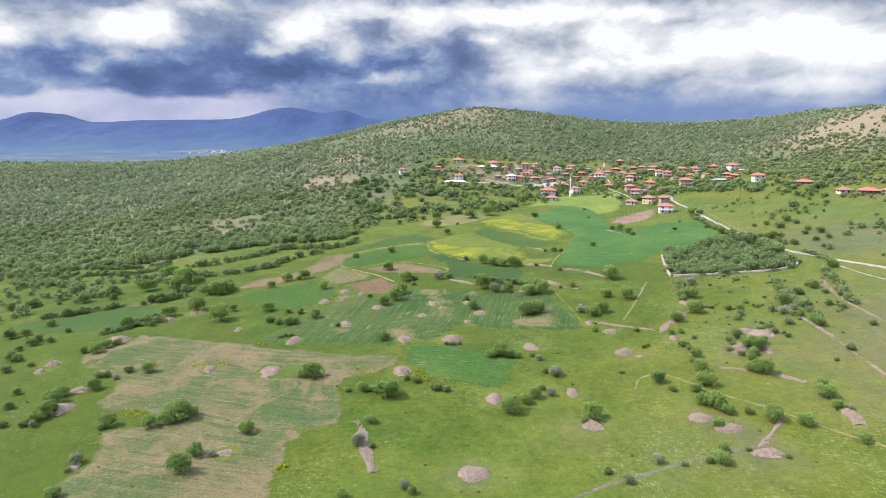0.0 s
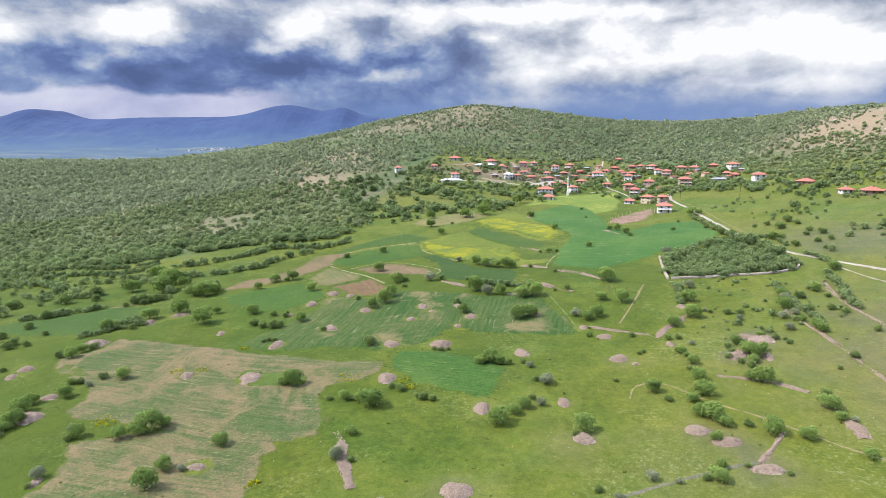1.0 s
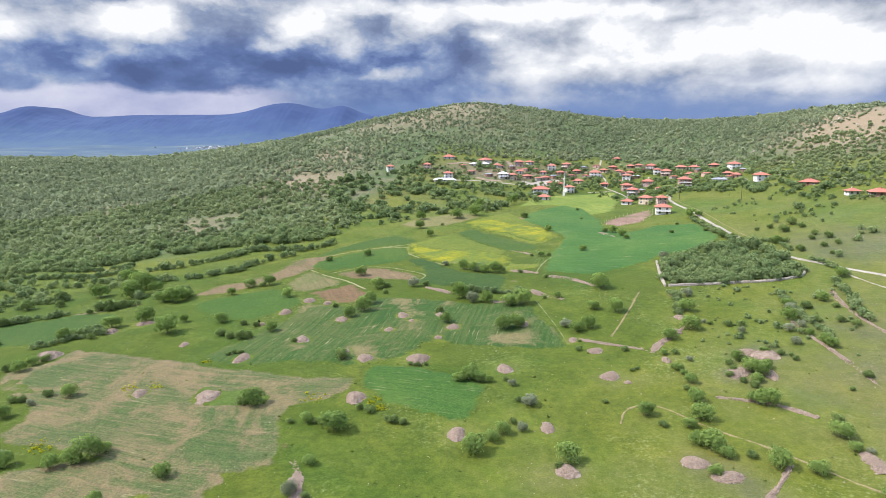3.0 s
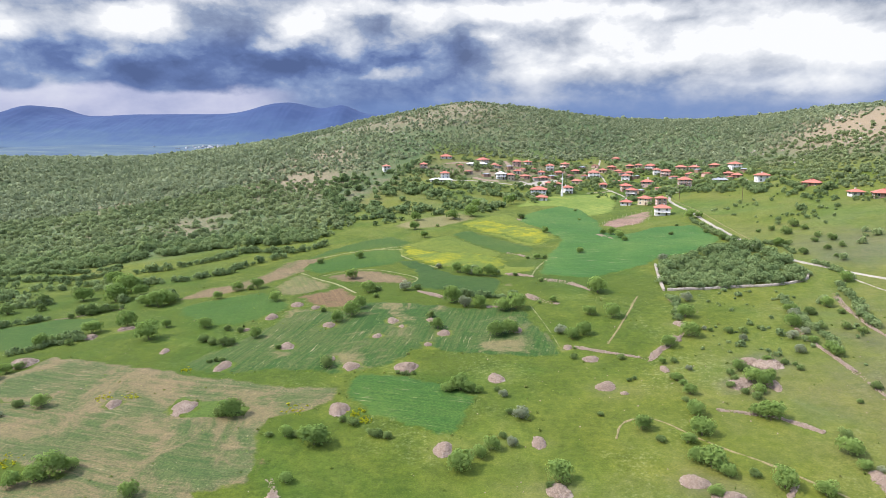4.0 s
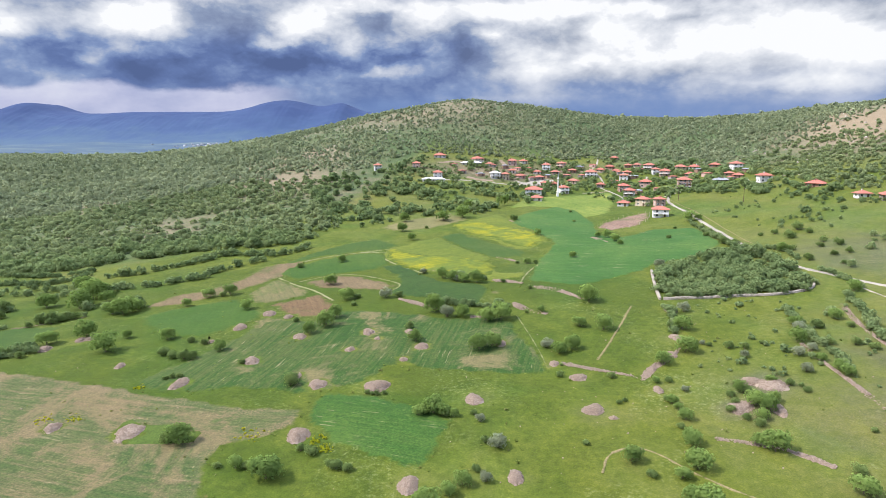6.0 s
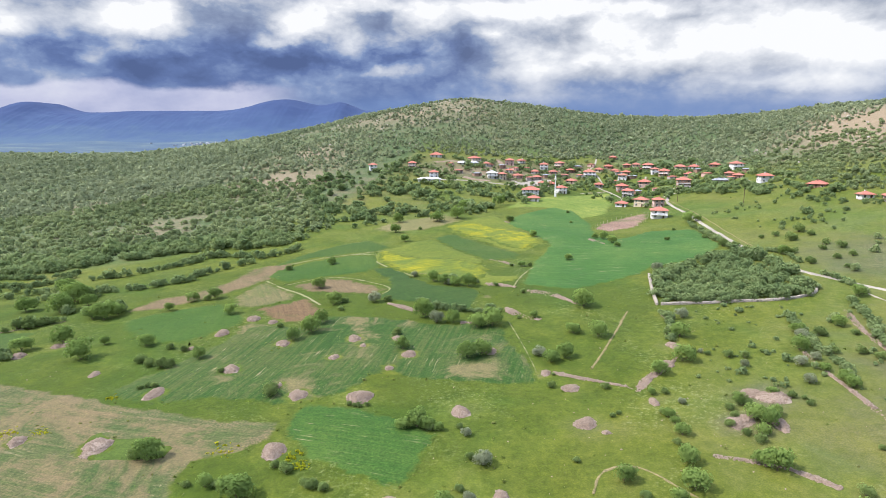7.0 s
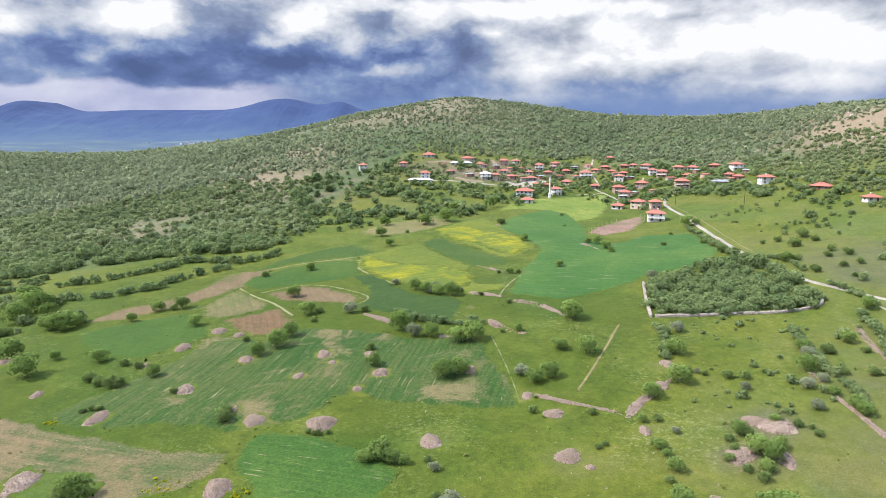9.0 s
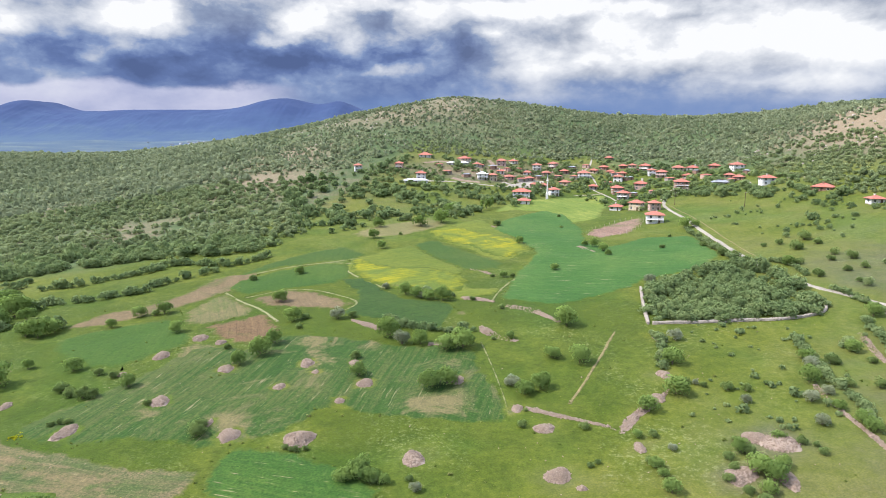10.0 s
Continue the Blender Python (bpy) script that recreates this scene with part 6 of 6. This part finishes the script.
def box(bm, lo, hi):
    x0, y0, z0 = lo
    x1, y1, z1 = hi
    v = [bm.verts.new(c) for c in ((x0, y0, z0), (x1, y0, z0), (x1, y1, z0), (x0, y1, z0), (x0, y0, z1), (x1, y0, z1), (x1, y1, z1), (x0, y1, z1))]
    for a in ((0, 3, 2, 1), (4, 5, 6, 7), (0, 1, 5, 4), (1, 2, 6, 5), (2, 3, 7, 6), (3, 0, 4, 7)):
        bm.faces.new([v[i] for i in a])


def part(name, bm, mat, parent, label="", at=None):
    me = bpy.data.meshes.new(name)
    bmesh.ops.recalc_face_normals(bm, faces=bm.faces)
    bm.to_mesh(me)
    bm.free()
    me.materials.append(mat)
    ob = new(name, me)
    ob.parent = parent
    if at is not None:
        ob.matrix_basis = at
    return tagged(ob, label)


def share(name, me, parent, at):
    ob = new(name, me)
    ob.parent = parent
    ob.matrix_basis = at
    return ob


def mesh_from(name, fn, mat):
    bm = bmesh.new()
    fn(bm)
    bmesh.ops.recalc_face_normals(bm, faces=bm.faces)
    me = bpy.data.meshes.new(name)
    bm.to_mesh(me)
    bm.free()
    me.materials.append(mat)
    return me


def frame_bars(bm, w, h, t=0.09, d=0.12):
    for lo, hi in (((-w / 2, -d, 0), (-w / 2 + t, 0.02, h)), ((w / 2 - t, -d, 0), (w / 2, 0.02, h)), ((-w / 2 + t, -d, 0), (w / 2 - t, 0.02, t)), ((-w / 2 + t, -d, h - t), (w / 2 - t, 0.02, h)), ((-t / 3, -d * 0.8, t), (t / 3, 0.02, h - t))):
        box(bm, lo, hi)


WINDOW = mesh_from("window", lambda bm: frame_bars(bm, 1.3, 1.35), FRAME)
PANE = mesh_from("pane", lambda bm: box(bm, (-0.58, -0.05, 0.08), (0.58, 0.03, 1.27)), GLASS)
DOOR = mesh_from("door", lambda bm: (box(bm, (-0.5, -0.07, 0), (0.5, 0.03, 2.05)), box(bm, (-0.38, -0.1, 1.15), (0.38, -0.06, 1.9)), box(bm, (-0.38, -0.1, 0.15), (0.38, -0.06, 0.95))), DARK_WOOD)


def hip_roof(bm, w, d, eave, over=0.7, pitch=0.42, thick=0.16):
    """A hipped roof with a slab edge; w is the longer side."""
    a, c = w / 2 + over, d / 2 + over
    rise, half = c * pitch, max(a - c, 0.15)
    for s in (0, 1):
        z = eave + thick * s
        if s == 0:
            low = [bm.verts.new(p) for p in ((-a, -c, z), (a, -c, z), (a, c, z), (-a, c, z))]
            bm.faces.new(low[::-1])
        else:
            up = [bm.verts.new(p) for p in ((-a, -c, z), (a, -c, z), (a, c, z), (-a, c, z))]
            r = [bm.verts.new((-half, 0, z + rise)), bm.verts.new((half, 0, z + rise))]
            bm.faces.new((up[0], up[1], r[1], r[0]))
            bm.faces.new((up[2], up[3], r[0], r[1]))
            bm.faces.new((up[1], up[2], r[1]))
            bm.faces.new((up[3], up[0], r[0]))
            for i in range(4):
                bm.faces.new((low[i], low[(i + 1) % 4], up[(i + 1) % 4], up[i]))
    # ridge caps
    box(bm, (-half, -0.14, eave + thick + rise - 0.04), (half, 0.14, eave + thick + rise + 0.1))
    return rise


def house(x, y, w, floors, turn, wall, label, seed, balcony=False, roof=None, deep=None, upper=None, group="village houses"):
    """A village house: rendered walls, windows, a door, and a hipped tile roof with a chimney."""
    rng = np.random.default_rng(seed)
    over = 0.85
    w = max(w - 2 * over, 4.0)
    d = deep or w * rng.uniform(0.78, 0.95)
    storey = 2.3
    tall = storey * floors
    c = [height(x + a, y + b) for a in (-w / 2, w / 2) for b in (-d / 2, d / 2)]
    base = float(min(c)) - 0.1
    lift = float(max(c)) - base
    root = new("house")
    root.matrix_basis = pose(x, y, base, 0, 0, turn)
    lift = min(lift, 1.2) * 0.4
    bm = bmesh.new()
    box(bm, (-w / 2 - 0.06, -d / 2 - 0.06, -1.6), (w / 2 + 0.06, d / 2 + 0.06, lift))
    part("plinth", bm, GREY, root)
    for k in range(floors):
        bm = bmesh.new()
        box(bm, (-w / 2, -d / 2, lift + storey * k), (w / 2, d / 2, lift + storey * (k + 1)))
        if k:
            box(bm, (-w / 2 - 0.05, -d / 2 - 0.05, lift + storey * k - 0.1), (w / 2 + 0.05, d / 2 + 0.05, lift + storey * k + 0.1))
        part("wall", bm, (upper or wall) if k == floors - 1 else wall, root)
    bm = bmesh.new()
    rise = hip_roof(bm, w, d, lift + tall, over)
    r = part("roof", bm, roof or ROOF, root)
    bm = bmesh.new()
    cx, cy = w * rng.uniform(-0.25, 0.25), d * rng.uniform(-0.2, 0.2)
    top = lift + tall + rise + 0.7
    box(bm, (cx - 0.3, cy - 0.3, lift + tall + 0.2), (cx + 0.3, cy + 0.3, top))
    box(bm, (cx - 0.38, cy - 0.38, top - 0.16), (cx + 0.38, cy + 0.38, top))
    part("chimney", bm, BRICK if wall is not WHITE else WHITE, r)
    for ang, span, dist in ((0, w, d / 2), (90, d, w / 2), (180, w, d / 2), (270, d, w / 2)):
        side = pose(0, 0, 0, 0, 0, ang)
        k = max(1, int(span / 2.9))
        for fl in range(floors):
            for i in range(k):
                u = (i + 0.5) / k * span - span / 2
                z = lift + storey * fl
                if fl == 0 and ang == 0 and i == k // 2:
                    share("door", DOOR, root, side @ pose(u, -dist - 0.005, z + 0.02))
                else:
                    win = share("window", WINDOW, root, side @ pose(u, -dist - 0.005, z + 0.8))
                    share("pane", PANE, win, Matrix())
    if balcony and floors > 1:
        for fl in range(1, floors):
            z = lift + storey * fl
            bm = bmesh.new()
            box(bm, (-w / 2, -d / 2 - 1.3, z - 0.16), (w / 2, -d / 2 - 0.01, z))
            b = part("balcony", bm, WHITE, root)
            bm = bmesh.new()
            for u in np.linspace(-w / 2 + 0.05, w / 2 - 0.05, 9):
                box(bm, (u - 0.03, -d / 2 - 1.27, z), (u + 0.03, -d / 2 - 1.21, z + 0.8))
            box(bm, (-w / 2, -d / 2 - 1.28, z + 0.92), (w / 2, -d / 2 - 1.2, z + 1.0))
            part("railing", bm, FRAME, b)
    return tagged(root, label, "house", group)


rng = np.random.default_rng(808)
LOOKS = [(WHITE, "white rendered"), (PINK, "pinkish rendered"), (BRICK, "brown brick"), (PINK, "pinkish rendered"), (GREY, "grey block"), (BRICK, "brown brick"), (CREAM, "cream rendered")]
for i, (x, y, w, floors) in enumerate(HOUSES + HOUSES2):
    wall, word = LOOKS[rng.integers(len(LOOKS))]
    if floors == 3:
        wall, word = BRICK, "brown brick"
    wall, word = {(141.1, 465.4): (WHITE, "white rendered"), (152.1, 458.9): (CREAM, "cream rendered"), (159.8, 448.9): (PINK, "pinkish rendered"), (112.9, 531.0): (WHITE, "white rendered"), (147.7, 590.7): (WHITE, "white rendered"), (230.3, 456.0): (WHITE, "white rendered")}.get((x, y), (wall, word))
    if x < 100:
        wall, word = ((WHITE, "white rendered"), (PINK, "pinkish rendered"), (WHITE, "white rendered"), (CREAM, "cream rendered"))[i % 4]
    size = {1: "single-storey", 2: "two-storey", 3: "three-storey"}[floors]
    bal = rng.uniform() < 0.35 or floors == 3
    house(x, y, max(w, 7.6), floors, rng.uniform(-25, 25) + (8 if x < 120 else -20), wall, f"{size} {word} village house with red hipped roof", 820 + i, bal)

# the larger buildings
x, y = (87.5, 517.2)
house(x, y, 13.5, 2, -12, WHITE, "large white school building with pale red roof", 901, deep=8.5)
x, y = (86.5, 494.4)
house(x, y, 9.5, 1, -12, WHITE, "white annexe with red hipped roof below school", 902)
x, y = (144.5, 402.0)
house(x, y, 10.2, 2, -14, WHITE, "white two-storey house with balcony beside road", 903, True)
x, y = (11.1, 540.5)
house(x, y, 19.0, 1, 4, WHITE, "long low white building with grey metal roof", 904, roof=PALE_METAL, deep=5.0)
x, y = (43.5, 603.5)
house(x, y, 19.0, 1, 6, WHITE, "long pale building with grey metal roof on the slope", 908, roof=PALE_METAL, deep=5.0)
x, y = (14.4, 552.9)
house(x, y, 8.5, 2, 4, WHITE, "white house with red roof behind long building", 905)
x, y = (62.5, 568.3)
house(x, y, 9.5, 2, 2, WHITE, "white two-storey building with grey metal roof", 906, True, roof=PALE_METAL)
x, y = (218.5, 493.5)
house(x, y, 12.0, 1, -15, GREY, "low grey barn with metal roof", 907, roof=SHEET_METAL, deep=6)


def ring(bm, r, z, k=12):
    return [bm.verts.new((r * math.cos(6.2832 * i / k), r * math.sin(6.2832 * i / k), z)) for i in range(k)]


def lathe(bm, prof, k=12):
    rings = [ring(bm, r, z, k) for r, z in prof]
    for a, c in zip(rings, rings[1:]):
        for i in range(k):
            bm.faces.new((a[i], a[(i + 1) % k], c[(i + 1) % k], c[i]))
    bm.faces.new(rings[0][::-1])
    bm.faces.new(rings[-1])


def minaret(x, y):
    root = new("minaret")
    root.matrix_basis = pose(x, y, float(height(x, y)) - 0.3) @ Matrix.Diagonal((0.66, 0.66, 0.95, 1))
    bm = bmesh.new()
    box(bm, (-1.15, -1.15, 0), (1.15, 1.15, 4.2))
    lathe(bm, [(1.2, 4.2), (0.75, 5.4)], 8)
    part("base", bm, WHITE, root)
    bm = bmesh.new()
    lathe(bm, [(0.72, 5.4), (0.66, 13.2), (0.75, 13.4)])
    part("shaft", bm, WHITE, root)
    bm = bmesh.new()
    lathe(bm, [(0.75, 13.4), (1.2, 14.0), (1.2, 14.9), (1.08, 14.9), (1.08, 14.1), (0.55, 14.1)])
    part("balcony", bm, WHITE, root)
    bm = bmesh.new()
    lathe(bm, [(0.58, 14.1), (0.55, 16.6), (0.68, 16.75)])
    part("lantern", bm, WHITE, root)
    bm = bmesh.new()
    lathe(bm, [(0.7, 16.75), (0.08, 20.0), (0.06, 20.9)])
    part("spire", bm, SHEET_METAL, root, "grey metal cone spire")
    return tagged(root, "slender white minaret with grey cone spire", "minaret")


minaret(*(105.4, 515.0))

# sheds and yards among the houses
SHEDS = [(63.5, 603.3), (73.3, 603.0), (95.3, 604.3), (94.1, 572.6), (109.2, 584.4), (125.5, 586.8), (138.8, 587.1), (143.0, 617.5), (156.4, 622.6), (173.7, 592.3), (179.8, 573.9), (191.8, 596.0), (203.7, 547.5), (224.7, 551.2), (223.1, 529.4), (225.1, 491.5), (240.3, 503.9), (27.7, 593.1), (34.5, 572.3), (49.8, 569.7), (85.0, 601.3), (161.4, 563.6), (165.8, 512.8), (179.2, 511.5)]
rng = np.random.default_rng(850)
for i, (x, y) in enumerate(SHEDS):
    w, d, h = rng.uniform(4.5, 7.5), rng.uniform(3.2, 4.5), rng.uniform(2.0, 2.6)
    root = new("shed")
    root.matrix_basis = pose(x, y, float(height(x, y)) - 0.2, 0, 0, rng.uniform(-40, 40))
    bm = bmesh.new()
    box(bm, (-w / 2, -d / 2, -0.8), (w / 2, d / 2, h))
    part("wall", bm, (GREY, BRICK, PINK)[i % 3], root)
    bm = bmesh.new()
    hip_roof(bm, w, d, h, 0.3, 0.25, 0.1)
    part("roof", bm, (ROOF, SHEET_METAL, ROOF)[i % 3], root)
    share("door", DOOR, root, pose(w * 0.2, -d / 2 - 0.005, 0.2))
    tagged(root, "low shed with red tile roof in the village" if i % 3 != 1 else "low shed with grey metal roof in the village", "shed", "village sheds")


def utility_pole(x, y, tall=8.5):
    root = new("utility_pole")
    root.matrix_basis = pose(x, y, float(height(x, y)) - 0.2, 0, 0, 30)
    bm = bmesh.new()
    lathe(bm, [(0.17, -0.5), (0.12, tall)], 8)
    part("post", bm, DARK_WOOD, root)
    bm = bmesh.new()
    box(bm, (-0.9, -0.06, tall - 0.7), (0.9, 0.06, tall - 0.55))
    arm = part("crossarm", bm, DARK_WOOD, root)
    for u in (-0.75, 0.0, 0.75):
        bm = bmesh.new()
        lathe(bm, [(0.06, tall - 0.55), (0.08, tall - 0.42), (0.05, tall - 0.33)], 8)
        part("insulator", bm, WHITE, arm, "", pose(u, 0, 0))
    return tagged(root, "weathered wooden utility pole with crossarm", "utility pole", "utility poles")


for x, y in [(195.3, 409.2), (175.4, 458.0)]:
    utility_pole(x, y)

# poplars below the mosque
POPLARS = [tree_kind(560 + i, OAK_LEAF, 12, 700, 0.16, 3.6, 0.32, 0.5) for i in range(2)]
for i, (x, y) in enumerate(((59.5, 472.5), (61.3, 472.8), (63.7, 478.0), (56.3, 467.3))):
    tagged(plant("poplar_tree", POPLARS[i % 2], x, y, 1.9, 50 * i), "tall narrow green poplar below the village", "tree", "poplars")

# the far village and the house on the ridge
m, n = material("far_render")
w = place(n)
own = n.add("ShaderNodeNewGeometry").outputs["Random Per Island"]
finish(n, n.ramp(own, [(0.0, (0.10, 0.12, 0.14)), (0.6, (0.19, 0.20, 0.22)), (1.0, (0.42, 0.43, 0.45))]), 0.9)
FAR_WALL = m
rng = np.random.default_rng(930)
parts = []
for i in range(70):
    x, y = rng.normal(-1190, 90), rng.normal(3330, 90)
    s = rng.uniform(6, 13)
    z = float(height(x, y))
    co = BLOCK * (s, s, 7) + (x, y, z + 3)
    parts.append((co, BLOCK_FACES))
co, fa = join_arrays(parts)
me = mesh_of("far_village", co, fa, False)
me.materials.append(FAR_WALL)
tagged(new("far_village", me), "distant pale village houses in the valley", "village", kind="stuff")

# stakes round the dug garden plot
PLOT = [(102.8, 384.2), (115.0, 404.4), (146.4, 427.8), (138.0, 399.3), (125.9, 380.8), (107.6, 372.4)]
bm = bmesh.new()
box(bm, (-0.06, -0.06, -0.3), (0.06, 0.06, 1.25))
bmesh.ops.create_cone(bm, cap_ends=True, segments=4, radius1=0.08, radius2=0.0, depth=0.16, matrix=Matrix.Translation((0, 0, 1.33)))
STAKE = bpy.data.meshes.new("fence_post")
bm.to_mesh(STAKE)
bm.free()
STAKE.materials.append(plain("grey_wood", (0.36, 0.31, 0.25), 0.9))
for x, y in along(PLOT + PLOT[:1], 4.5)[0]:
    post = new("fence_post", STAKE)
    post.matrix_basis = pose(x, y, float(height(x, y)), 2.0 * math.sin(x), 2.0 * math.cos(y), 13 * x)
    tagged(post, "short weathered wooden stake round a garden plot", "fence post", "stakes round the garden plot")
